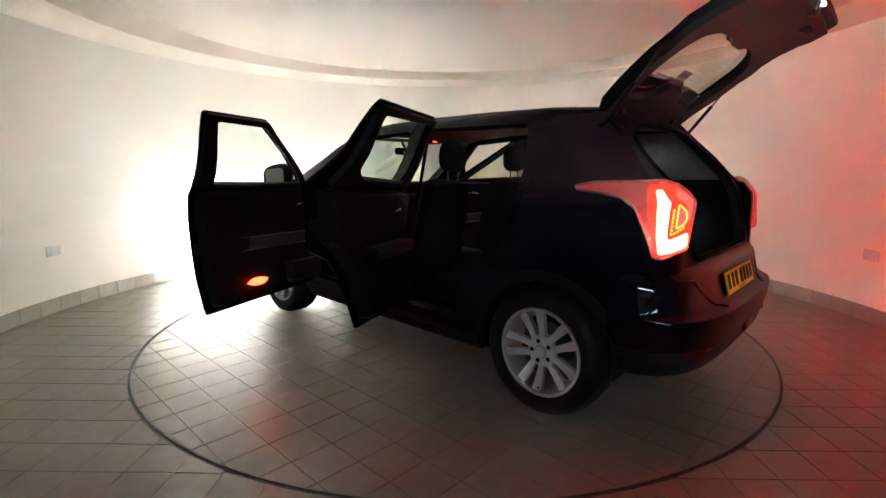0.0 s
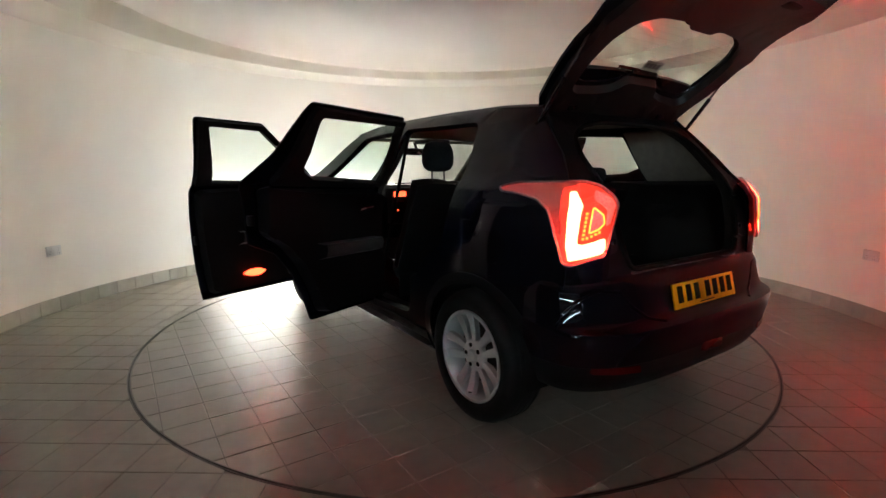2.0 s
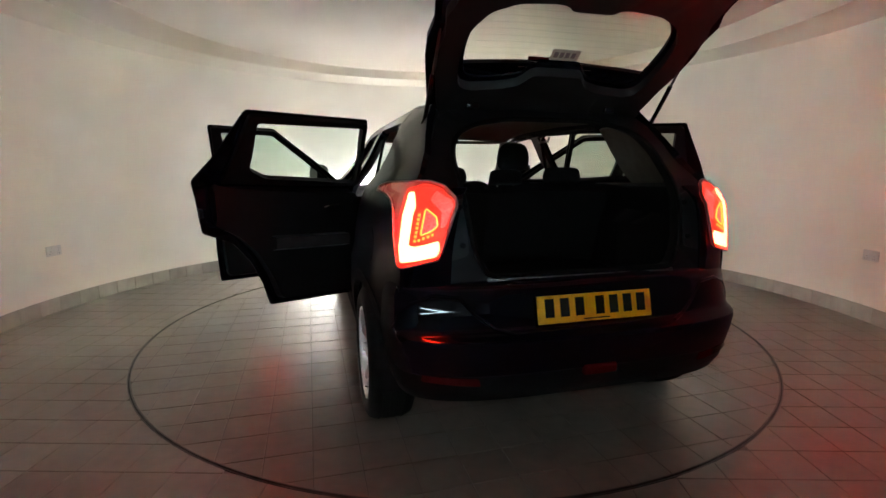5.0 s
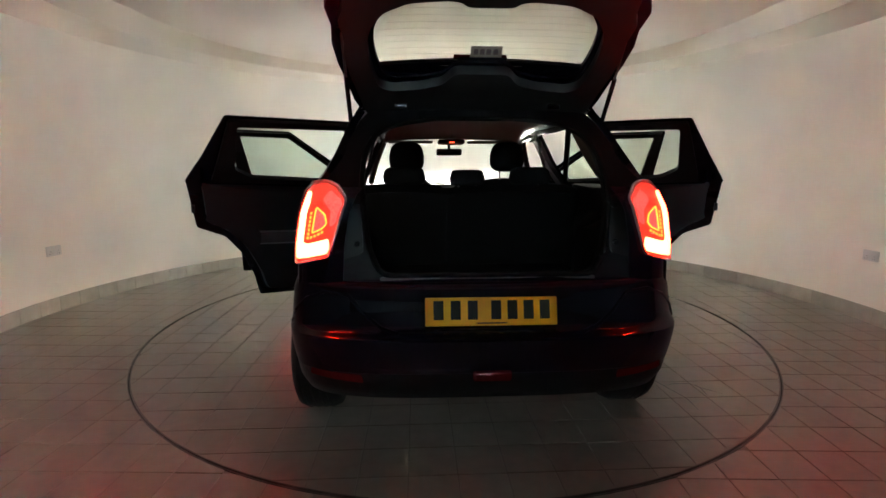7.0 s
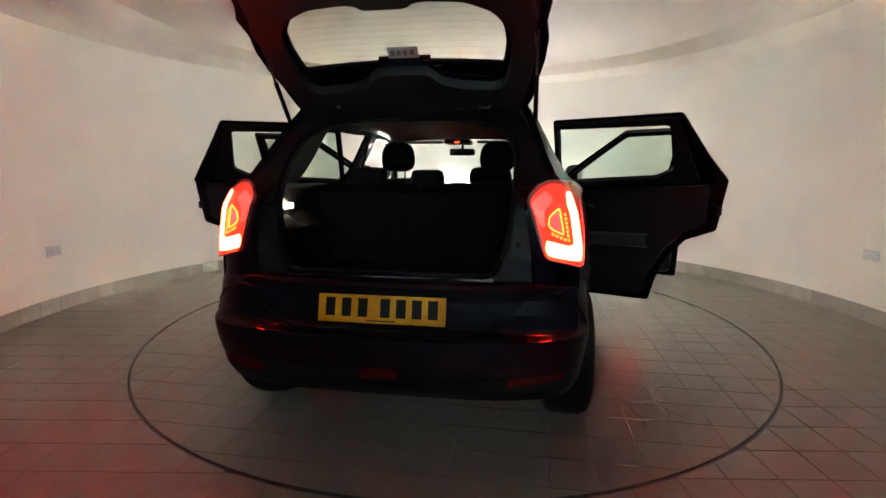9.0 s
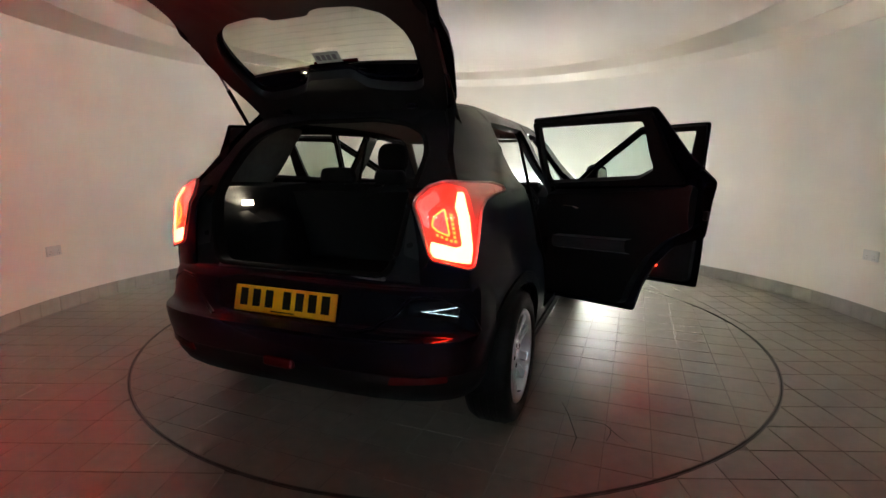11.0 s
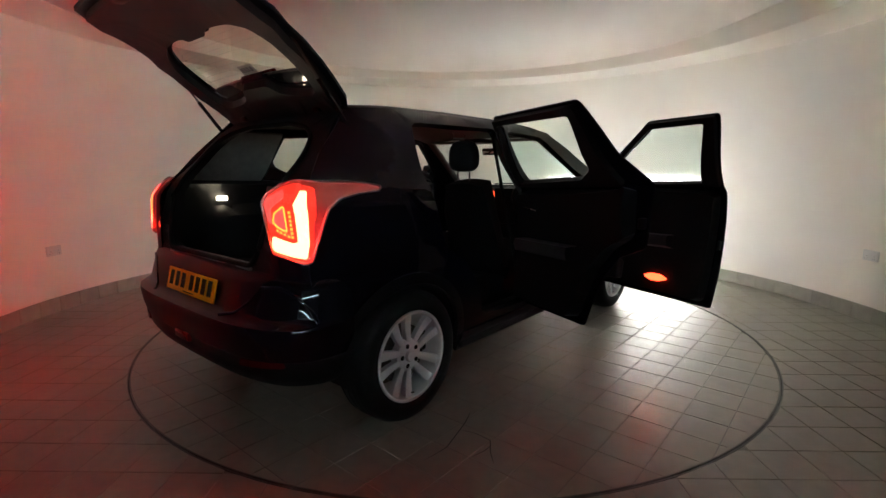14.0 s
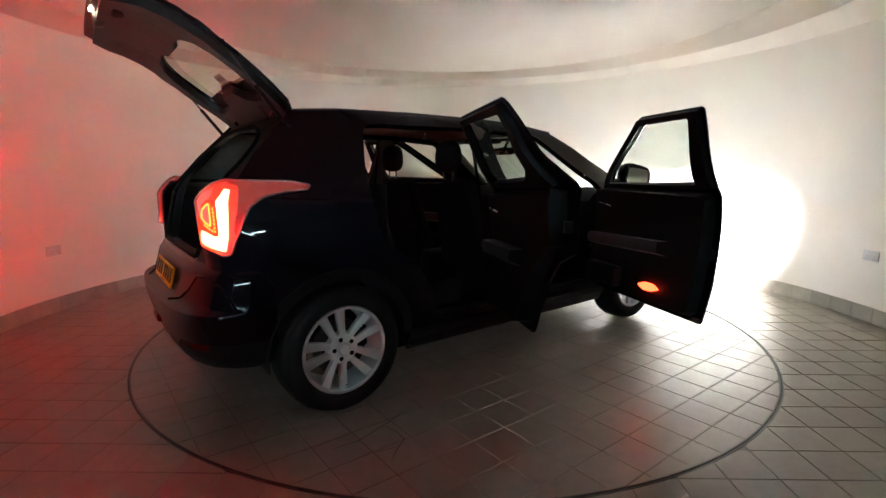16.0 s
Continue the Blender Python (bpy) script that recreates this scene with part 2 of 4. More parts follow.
def ring_wall(name, r0, r1, z0, z1, mat, a0, a1, steps, label="", parent=None):
    """A curved wall from angle a0 to a1, measured from -y, anticlockwise."""
    bm = bmesh.new()
    rows = []
    for k in range(steps + 1):
        a = a0 + (a1 - a0) * k / steps
        d = Vector((math.sin(a), -math.cos(a), 0))
        rows.append([bm.verts.new(d * r + Vector((0, 0, z))) for r, z in ((r0, z0), (r0, z1), (r1, z1), (r1, z0))])
    for A, B in zip(rows, rows[1:]):
        for k in range(4):
            bm.faces.new((A[k], A[(k + 1) % 4], B[(k + 1) % 4], B[k]))
    if abs(a1 - a0) < math.tau - 0.001:
        bm.faces.new(rows[0])
        bm.faces.new(rows[-1][::-1])
    return part(name, shift(bm, pose(WALL_X, 0, 0)), mat, parent, label, 30)


tagged(ring_wall("wall_round", WALL_R, WALL_R + 0.2, 0, 2.85, WALL, door_ang, math.tau - door_ang, 160),
       "smooth off-white painted curved showroom wall", kind="structure")
tagged(ring_wall("ceiling_soffit", TRAY_R, WALL_R - 0.002, WALL_H, 2.85, CEIL, 0, math.tau, 160), "off-white painted ceiling ring step", kind="structure")
bm = bmesh.new()
bmesh.ops.create_circle(bm, cap_ends=True, radius=TRAY_R - 0.002, segments=128)
bmesh.ops.solidify(bm, geom=bm.faces[:], thickness=0.1)
ceiling = part("ceiling", shift(bm, pose(WALL_X, 0, TRAY_H)), CEIL, None, smooth=30)
tagged(ceiling, "off-white painted ceiling above the recessed ring", kind="structure")
bm = lathe([(0.0005, RAFT_H), (RAFT_R - 0.004, RAFT_H), (RAFT_R, RAFT_H + 0.004), (RAFT_R, TRAY_H - 0.002), (0.0005, TRAY_H - 0.002)], 160, "z")
tagged(part("ceiling_raft", shift(bm, pose(WALL_X, 0, 0)), CEIL, None, smooth=30), "off-white painted round lowered ceiling", kind="structure")

# entrance passage round the camera, unseen; added dark to keep fill off the car
Y0, Y1 = -math.cos(door_ang) * WALL_R, -7.5
for nm, x0, x1, y0, y1 in (("wall_east", DOOR_HALF, DOOR_HALF + 0.2, Y1, Y0 - 0.003), ("wall_west", -DOOR_HALF - 0.2, -DOOR_HALF, Y1, Y0 - 0.003)):
    tagged(part(nm, box(x0, x1, y0, y1, 0, 2.96), PASSAGE, None, smooth=0), "unseen plain grey passage wall that limits fill light", kind="structure")
# end wall with a low, wide window
bm = box(-DOOR_HALF - 0.2, DOOR_HALF + 0.2, Y1 - 0.06, Y1, 0, 2.0)
box(-DOOR_HALF - 0.2, DOOR_HALF + 0.2, Y1 - 0.06, Y1, 2.06, 2.96, bm=bm)
for x0, x1 in ((-DOOR_HALF - 0.2, -2.5), (2.5, DOOR_HALF + 0.2)):
    box(x0, x1, Y1 - 0.06, Y1, 2.0, 2.06, bm=bm)
tagged(part("wall_south", bm, PASSAGE, None, smooth=0), "unseen plain grey passage end wall with a narrow window", kind="structure")
win = tagged(part("window_1", box(-2.5, 2.5, Y1 - 0.05, Y1 - 0.044, 2.0, 2.06), GLASS_CLEAR, None, smooth=0), "narrow wide window to daylight", kind="structure")
for x in (-2.485, -0.15, 0.15, 2.485):
    part("window_frame", box(x - 0.015, x + 0.015, Y1 - 0.058, Y1 - 0.036, 2.0, 2.06, 0.003), SOCKET, win)
tagged(part("backdrop", box(-3.6, 3.6, Y1 - 0.42, Y1 - 0.40, 1.7, 2.6), DAY, None, smooth=0), "pale daylight outside the window", kind="structure")
tagged(part("ceiling_passage", box(-DOOR_HALF, DOOR_HALF, Y1, Y0 + 0.25, 2.855, 2.96), PASSAGE, None, smooth=0), "unseen plain grey passage ceiling", kind="structure")

# ---- the turntable's tile bed and edge ring ----
tagged(part("floor", box(-4.2, 4.2, Y1, 4.2, -0.15, -0.004), GROUT, None, smooth=0), "beige square floor tiles with dark grout", kind="structure")
floor = bpy.data.objects["floor"]
table = tagged(new("turntable"), "round tiled car turntable flush with the floor", "turntable")
bm = bmesh.new()
bmesh.ops.create_circle(bm, cap_ends=True, radius=TABLE_R - 0.006, segments=128)
part("disc", shift(bm, pose(0, 0, -0.0025)), GROUT, table, "dark grout bed", 0)
part("rim", lathe([(TABLE_R - 0.005, -0.02), (TABLE_R - 0.005, 0.003), (TABLE_R, 0.003), (TABLE_R, -0.02)], 192, "z"), STEEL, table, "dull steel edge ring")
for line in (((1.058, -1.144), (1.10, -1.24), (1.125, -1.32), (1.17, -1.47), (1.16, -1.60)), ((1.125, -1.315), (1.20, -1.293), (1.285, -1.297), (1.34, -1.375), (1.398, -1.434)), ((1.30, -1.45), (1.314, -1.38), (1.31, -1.307))):
    rows = []
    for i, (x, y) in enumerate(line):
        p, q = line[max(0, i - 1)], line[min(len(line) - 1, i + 1)]
        d = Vector((q[1] - p[1], p[0] - q[0])).normalized() * (0.0022 if 0 < i < len(line) - 1 else 0.0006)
        rows.append([(x - d.x, y - d.y, 0.0013), (x + d.x, y + d.y, 0.0013)])
    part("crack", loft(rows), DARK, table, "dark crack across the tiles", 0)
gap = part("turntable_gap", lathe([(TABLE_R + 0.0005, -0.0032), (TABLE_R + 0.007, -0.0032)], 192, "z"), DARK, None)
tagged(gap, "narrow dark gap round the turntable", kind="structure")
part("floor_edge", lathe([(TABLE_R + 0.007, -0.0034), (TABLE_R + 0.007, 0.002), (TABLE_R + 0.012, 0.002), (TABLE_R + 0.012, -0.0034)], 192, "z"), STEEL, floor, "dull steel floor edge ring")


# ---- wall sockets ----
def wall_socket(angle, z):
    """A double socket on the round wall; angle in degrees from -y, anticlockwise."""
    ob = tagged(new("wall_socket"), "white double wall socket low on the curved wall", "socket", "wall sockets")
    part("plate", box(-0.073, 0.073, -0.010, 0.0, -0.043, 0.043, 0.004), SOCKET, ob)
    for x in (-0.036, 0.036):
        part("rocker_switch", box(x - 0.008 + 0.014, x + 0.008 + 0.014, -0.013, -0.008, 0.012, 0.030, 0.001), SOCKET, ob)
        for dx, dz, w, h in ((0, -0.004, 0.004, 0.008), (-0.011, -0.024, 0.007, 0.003), (0.011, -0.024, 0.007, 0.003)):
            part("pin_hole", box(x + dx - w / 2, x + dx + w / 2, -0.0108, -0.0095, dz - h / 2, dz + h / 2), DARK, ob, smooth=0)
    ob.matrix_basis = pose(WALL_X, 0, z, 0, 0, angle) @ pose(0, -WALL_R + 0.001, 0, 0, 0, 180)
    return ob


wall_socket(90.6, 0.537)
wall_socket(-93.2, 0.53)

# ---- the car: y forward, x to its right, on the turntable's axis ----
car = tagged(new("car"), "black compact hatchback with all doors and tailgate open on the turntable", "car")
HUB_R, HUB_F, HUB_Z = -1.381, 1.219, 0.326
WIDTH = [(0.22, 0.80), (0.30, 0.845), (0.40, 0.868), (0.55, 0.886), (0.75, 0.892), (0.92, 0.882), (1.05, 0.858), (1.13, 0.828), (1.16, 0.80), (1.20, 0.762), (1.30, 0.70),
         (1.42, 0.64), (1.50, 0.592), (1.53, 0.56), (1.56, 0.50)]


def half_width(y, z):
    w = curve(z, WIDTH)
    if y < -1.1:
        w -= 0.11 * ((-1.1 - y) / 0.76) ** 2
    if y > 1.15:
        w -= 0.20 * ((y - 1.15) / 0.9) ** 2.2
    return w


def on_side(s):
    return lambda y, z: (s * half_width(y, z), y, z)


def arch(cy, r, a0, a1, n=14):
    return [(cy + r * math.cos(radians(a0 + (a1 - a0) * k / n)), HUB_Z + 0.01 + r * math.sin(radians(a0 + (a1 - a0) * k / n))) for k in range(n + 1)]


ROOF = [(-1.62, 1.485), (-1.5, 1.518), (-1.2, 1.543), (-0.7, 1.556), (-0.2, 1.554), (0.15, 1.538), (0.40, 1.498)]
SIDE = ([(1.78, 0.36)] + arch(HUB_F, 0.362, 2, 178) + [(0.84, 0.25), (-1.0, 0.25)] + arch(HUB_R, 0.362, 2, 178)
        + [(-1.80, 0.36), (-1.86, 0.60), (-1.875, 0.80), (-1.87, 1.0), (-1.83, 1.14), (-1.775, 1.205), (-1.70, 1.30), (-1.56, 1.44)]
        + [(y, z - 0.012) for y, z in ROOF[1:]] + [(0.62, 1.38), (0.98, 1.16), (1.12, 1.085), (1.5, 1.03), (1.85, 0.93), (1.93, 0.85), (1.93, 0.62), (1.84, 0.45)])
FRONT_HOLE = rounded([(0.77, 0.40), (-0.17, 0.38), (-0.20, 1.10), (-0.20, 1.475), (0.25, 1.455), (0.67, 1.15), (0.80, 1.02)], 0.06)
REAR_HOLE = rounded([(-0.32, 0.38), (-0.80, 0.40), (-0.86, 0.58), (-0.99, 0.75), (-1.16, 0.85), (-1.20, 1.13), (-1.115, 1.465), (-0.32, 1.48)], 0.05)
for s in (-1, 1):
    part("body_side", sheet(SIDE, [FRONT_HOLE, REAR_HOLE], on_side(s), 0.035, 0.08), PAINT, car, "gloss black body side")
    # door rebate: the inner frame behind each opening
    for hole, nm in ((FRONT_HOLE, "front_door_seal"), (REAR_HOLE, "rear_door_seal")):
        ring = [Vector(on_side(s)(y, z)) + Vector((-s * 0.045, 0, 0)) for y, z in hole]
        part(nm, tube(ring, 0.011, 6, closed=True), RUBBER_SEAL, car, "black rubber door seal")
    part("sill_cover", sheet([(0.82, 0.22), (-0.98, 0.22), (-0.98, 0.34), (0.82, 0.34)], [], lambda y, z, s=s: (s * (half_width(y, z) + 0.012), y, z), 0.03), TRIM, car, "black plastic sill cover")
    for cy, nm in ((HUB_F, "front_arch_trim"), (HUB_R, "rear_arch_trim")):
        o = arch(cy, 0.405, 0, 180, 24)
        i = arch(cy, 0.352, 180, 0, 24)
        part(nm, sheet(o + i, [], lambda y, z, s=s: (s * (half_width(y, z) + 0.008), y, z), 0.028), TRIM, car, "black plastic wheel arch trim")
        # wheel housing behind
        rows = [[(s * x, cy + 0.37 * math.cos(radians(a)), HUB_Z + 0.37 * math.sin(radians(a))) for x in (0.84, 0.56)] for a in range(-8, 189, 14)]
        bm = loft(rows)
        part("wheel_housing", bm, TRIM, car, "black wheel housing")
    # floor sill inner step
    part("inner_sill", box(min(s * 0.70, s * 0.85), max(s * 0.70, s * 0.85), -0.98, 0.80, 0.24, 0.375, 0.02), TRIM, car)

part("fuel_flap", sheet([(-1.50 + 0.085 * math.cos(k * math.tau / 28), 0.885 + 0.085 * math.sin(k * math.tau / 28)) for k in range(28)], [], lambda y, z: (-half_width(y, z) - 0.0025, y, z), 0.004), PAINT, car, "round gloss black fuel flap")

# roof skin with its crown
def roof_rows(lift, inset):
    rows = []
    for k in range(25):
        y = -1.50 + (0.42 + 1.50) * k / 24
        z = curve(y, ROOF)
        w = half_width(y, z - 0.012) + 0.004 - inset
        rows.append([(w * math.sin(math.pi / 2 * j / 8) if abs(j) < 8 else w * (1 if j > 0 else -1), y, z - lift - 0.014 + 0.040 * (1 - (j / 8) ** 2)) for j in range(-8, 9)])
    return rows


part("roof", solid(loft(roof_rows(0.0, 0.0)), 0.012), PAINT, car, "gloss black roof skin")
part("headlining", loft(roof_rows(0.045, 0.03)), LINING, car, "pale grey fabric headlining")
# windscreen, bonnet, nose
rows = []
for k in range(9):
    t = k / 8
    y, z = 0.40 + 0.72 * t, 1.492 - 0.405 * t + 0.03 * math.sin(math.pi * t)
    w = 0.555 + 0.20 * t
    rows.append([(w * j / 8, y - 0.10 * (j / 8) ** 2 * (0.3 + t), z) for j in range(-8, 9)])
part("windscreen", loft(rows), GLASS_CLEAR, car, "clear laminated windscreen")
BONNET = [(1.06, 1.075), (1.2, 1.065), (1.4, 1.045), (1.6, 1.015), (1.8, 0.965), (1.92, 0.91), (1.97, 0.86)]
rows = []
for k in range(15):
    y = 1.04 + 0.93 * k / 14
    w = half_width(y, 1.0) - 0.02
    rows.append([(w * j / 10, y - 0.05 * (j / 10) ** 2, curve(y, BONNET) - 0.03 * (j / 10) ** 4 + (0.010 if 5 < abs(j) < 9 else 0)) for j in range(-10, 11)])
part("bonnet", solid(loft(rows), 0.012), PAINT, car, "gloss black bonnet with two creases")
part("cowl", box(-0.74, 0.74, 0.98, 1.10, 1.02, 1.07, 0.015), TRIM, car)
for s in (-1, 1):
    part("wiper", tube([(0.02 + 0.36 * s, 1.085, 1.080), (0.02 + 0.20 * s, 1.078, 1.088), (0.02 + 0.04 * s, 1.080, 1.084)], 0.007, 6), TRIM, car, "black windscreen wiper")


def bumper(levels, yc, s, wid, n=24):
    """levels: (z, y of the middle, half width at the corner); yc: where the sides end."""
    rows = []
    for z, ym, w in levels:
        row = []
        for k in range(-n, n + 1):
            t = abs(k) / n
            a = t * math.pi / 2
            x = w * math.sin(a) ** 0.6 * (1 if k >= 0 else -1)
            y = yc + (ym - yc) * max(0, math.cos(a)) ** 0.55
            row.append((x, y, z))
        rows.append(row)
    return loft(rows)


def bumper_y(x, ym, w, yc=-1.70):
    k = min(1.0, abs(x) / w) ** (1 / 0.6)
    return yc + (ym - yc) * max(0.0, 1 - k * k) ** 0.275


part("front_bumper", solid(bumper([(0.20, 1.86, 0.70), (0.24, 1.98, 0.76), (0.40, 2.06, 0.80), (0.55, 2.085, 0.81), (0.66, 2.070, 0.80), (0.715, 2.04, 0.79), (0.735, 2.0, 0.78), (0.738, 1.95, 0.76)], 1.72, 1, 0.8), 0.02),
     PAINT, car, "gloss black front bumper")
part("grille", box(-0.52, 0.52, 2.02, 2.065, 0.70, 0.765, 0.012), GLOSS, car, "narrow gloss black grille")
part("lower_grille", box(-0.58, 0.58, 2.05, 2.10, 0.30, 0.46, 0.02), TRIM, car, "black lower grille")
for s in (-1, 1):
    lamp = part("headlight", sheet(rounded([(s * 0.40, 0.755), (s * 0.76, 0.80), (s * 0.775, 0.915), (s * 0.60, 0.885), (s * 0.42, 0.83)], 0.03), [],
                                   lambda x, z: (x, 2.045 - 0.36 * max(0, abs(x) - 0.32) ** 1.6, z), 0), CLEAR_LENS, car, "clear headlight lens")
    lamp.visible_shadow = False
    part("headlight_bowl", sheet(rounded([(s * 0.41, 0.76), (s * 0.75, 0.805), (s * 0.765, 0.905), (s * 0.60, 0.878), (s * 0.43, 0.825)], 0.03), [[(s * 0.63 + 0.042 * math.cos(k * math.tau / 20), 0.815 + 0.042 * math.sin(k * math.tau / 20)) for k in range(20)]],
                                 lambda x, z: (x, 2.045 - 0.36 * max(0, abs(x) - 0.32) ** 1.6 - 0.045, z), 0), CHROME, lamp, "chrome reflector bowl")
    part("projector", shift(lathe([(0.0005, 0.0), (0.030, 0.0)], 24, "y"), pose(s * 0.53, 2.015, 0.815)), WIDE, lamp, "lit white headlight lamp")
    aim = pose(s * 0.63, 1.975, 0.805, -2, 0, 0)
    part("main_beam", shift(lathe([(0.0005, -0.095), (0.034, -0.095)], 24, "y"), aim), BEAM, lamp, "lit white main beam lamp")
    # unseen barrel and shield, added to narrow the beam and cut its top
    part("beam_barrel", shift(lathe([(0.0005, -0.105), (0.0365, -0.105), (0.0365, 0.0), (0.042, 0.004)], 24, "y"), aim), DARK, lamp, "added dark barrel that narrows the beam")
    part("beam_shield", shift(box(-0.044, 0.044, 0.005, 0.008, 0.0, 0.044), aim), DARK, lamp, "added dark shield that cuts the beam's upper half", 0)

# rear bumper: rounded corners, a ledge below the plate, a dark lower skirt
REAR_Y = 1.70
part("rear_bumper", solid(bumper([(0.44, -2.083, 0.812), (0.50, -2.098, 0.822), (0.56, -2.106, 0.830), (0.582, -2.102, 0.831), (0.592, -2.078, 0.831), (0.60, -2.050, 0.830), (0.62, -2.032, 0.828),
                                  (0.68, -2.012, 0.824), (0.735, -1.997, 0.818), (0.77, -1.98, 0.806), (0.785, -1.95, 0.79), (0.787, -1.90, 0.77)], -REAR_Y, 1, 0.8), 0.02),
     PAINT, car, "gloss black rear bumper with a ledge")
part("bumper_skirt", solid(bumper([(0.295, -1.97, 0.74), (0.318, -2.035, 0.775), (0.37, -2.066, 0.80), (0.41, -2.076, 0.808), (0.437, -2.080, 0.812)], -REAR_Y + 0.01, 1, 0.8), 0.02), TRIM, car, "black plastic bumper skirt")
fog = part("rear_fog_lamp", box(-0.078, 0.078, -2.096, -2.03, 0.405, 0.452, 0.014, 3), REFLECT, car, "dark red fog lamp lens")
for s in (-1, 1):
    bm = sheet(rounded([(s * 0.50, 0.400), (s * 0.72, 0.415), (s * 0.715, 0.44), (s * 0.51, 0.432)], 0.008), [],
               lambda x, z: (x, bumper_y(x, -2.079, 0.81) - 0.005, z), 0.012, 0.03, lambda co: (0, 1, 0))
    part("bumper_reflector", bm, REFLECT, car, "red bumper reflector")
    # raised crease that frames the bumper corner
    line = [(0.36, 0.596, -2.075, 0.831), (0.43, 0.610, -2.040, 0.829), (0.50, 0.66, -2.018, 0.825), (0.56, 0.728, -1.999, 0.819), (0.66, 0.738, -1.996, 0.818), (0.74, 0.705, -2.004, 0.822), (0.79, 0.65, -2.022, 0.826), (0.81, 0.60, -2.05, 0.830)]
    bm = tube([(s * x, bumper_y(x, ym, w) + 0.002, z) for x, z, ym, w in line], 0.008, 8)
    part("bumper_crease", bm, PAINT, car, "gloss black raised bumper crease")
# number plate with plain bars for its characters
plate = part("number_plate", shift(box(-0.26, 0.26, -0.004, 0.004, -0.0555, 0.0555, 0.003), pose(0, -2.030, 0.672, -14, 0, 0)), PLATE, car, "yellow rear number plate with plain dark bars")
for k, x in enumerate((-0.190, -0.123, -0.056, 0.036, 0.100, 0.164, 0.228)):
    part("bar", shift(box(x - 0.0195, x + 0.0195, -0.0062, -0.0030, -0.031, 0.043), pose(0, -2.030, 0.672, -14, 0, 0) @ pose(-0.018, 0, 0)), INK, plate, smooth=0)
part("bar", shift(box(-0.06, 0.06, -0.0058, -0.0030, -0.0475, -0.0425), pose(0, -2.030, 0.672, -14, 0, 0)), INK, plate, smooth=0)

# ---- tail opening: frame between the lamps ----
TAIL = [(0.72, -1.99), (0.79, -1.945), (0.95, -1.915), (1.10, -1.875), (1.18, -1.815), (1.25, -1.745), (1.44, -1.575), (1.50, -1.49), (1.53, -1.46)]


def on_tail(dy=0.0):
    return lambda x, z: (x, curve(z, TAIL) + 0.14 * max(0, abs(x) - 0.30) ** 1.5 + dy, z)


TAIL_OUT = [(0.60, 0.775), (0.70, 0.86), (0.70, 1.0), (0.685, 1.13), (0.655, 1.21), (0.60, 1.32), (0.545, 1.44), (0.49, 1.512), (0.25, 1.532)]
TAIL_IN = [(0.43, 0.80), (0.475, 0.90), (0.50, 1.05), (0.51, 1.19), (0.508, 1.295), (0.468, 1.375), (0.372, 1.423), (0.20, 1.452)]
out = TAIL_OUT + [(-x, z) for x, z in TAIL_OUT[::-1]]
inn = rounded(TAIL_IN + [(-x, z) for x, z in TAIL_IN[::-1]], 0.04)
part("tail_frame", sheet(out, [inn], on_tail(), 0.05, 0.08, lambda co: (0, 1, 0)), TRIM, car, "black tailgate opening frame")
ring = [Vector(on_tail(-0.004)(x * 1.01, z)) for x, z in inn]
part("tail_seal", tube(ring, 0.012, 8, closed=True), RUBBER_SEAL, car, "black rubber tailgate seal")
for s in (-1, 1):
    part("lamp_bracket", sheet(rounded([(s * 0.505, 0.885), (s * 0.60, 0.86), (s * 0.60, 1.13), (s * 0.515, 1.11)], 0.02), [], on_tail(-0.006), 0.01, 0.06, lambda co: (0, 1, 0)), PILLAR, car, "dark painted panel beside the lamp")
    for z in (0.925, 1.075):
        x = s * 0.53
        part("rubber_plug", shift(lathe([(0.0005, -0.008), (0.011, -0.007), (0.013, 0.004)], 16, "y"), Matrix.Translation(on_tail(-0.007)(x, z))), RUBBER_SEAL, car)

# ---- rear lamps ----
# front part of the outline lies on the body side, the rear part wraps round on the tail
def lamp_place(s, lift):
    """u runs from the tip on the body side (-0.42) over the corner (0) to the inner edge (+0.27)."""
    def put(u, v):
        u = u * 0.72 if u > 0 else u
        if u < 0:
            y = -1.88 - u
            x = half_width(y, v) - 0.004
        else:
            y = -1.88 - 0.06 * math.sin(min(1, u / 0.16) * math.pi / 2)
            x = half_width(-1.88, v) - 0.004 - u * 0.98
        if v > 1.08 and u > -0.06:
            y += (v - 1.08) * 0.7 * min(1, (u + 0.06) / 0.08)
        n = Vector((1, -0.12, 0)) if u < -0.05 else Vector((0.75, -0.66, 0)) if u < 0.03 else Vector((0.12, -1, 0))
        n = n.normalized() * lift
        return (s * (x + n.x), y + n.y, v)
    return put


LAMP = [(-0.385, 1.148), (-0.365, 1.130), (-0.26, 1.120), (-0.17, 1.100), (-0.105, 1.058), (-0.065, 0.98), (-0.040, 0.90), (-0.024, 0.853), (0.01, 0.846), (0.178, 0.882), (0.197, 0.915), (0.226, 1.09), (0.208, 1.118),
        (0.12, 1.158), (0.03, 1.176), (-0.10, 1.172), (-0.30, 1.166)]
GUIDE = [(-0.035, 1.135), (0.012, 1.135), (0.030, 1.09), (0.034, 0.940), (0.044, 0.926), (0.170, 0.952), (0.184, 0.918), (0.168, 0.893), (0.018, 0.866), (-0.002, 0.870), (-0.016, 0.92), (-0.026, 1.02)]
CHAMBER = [(0.100, 1.142), (0.196, 1.104), (0.208, 1.085), (0.195, 1.010), (0.168, 1.000), (0.160, 1.060), (0.085, 1.105)]
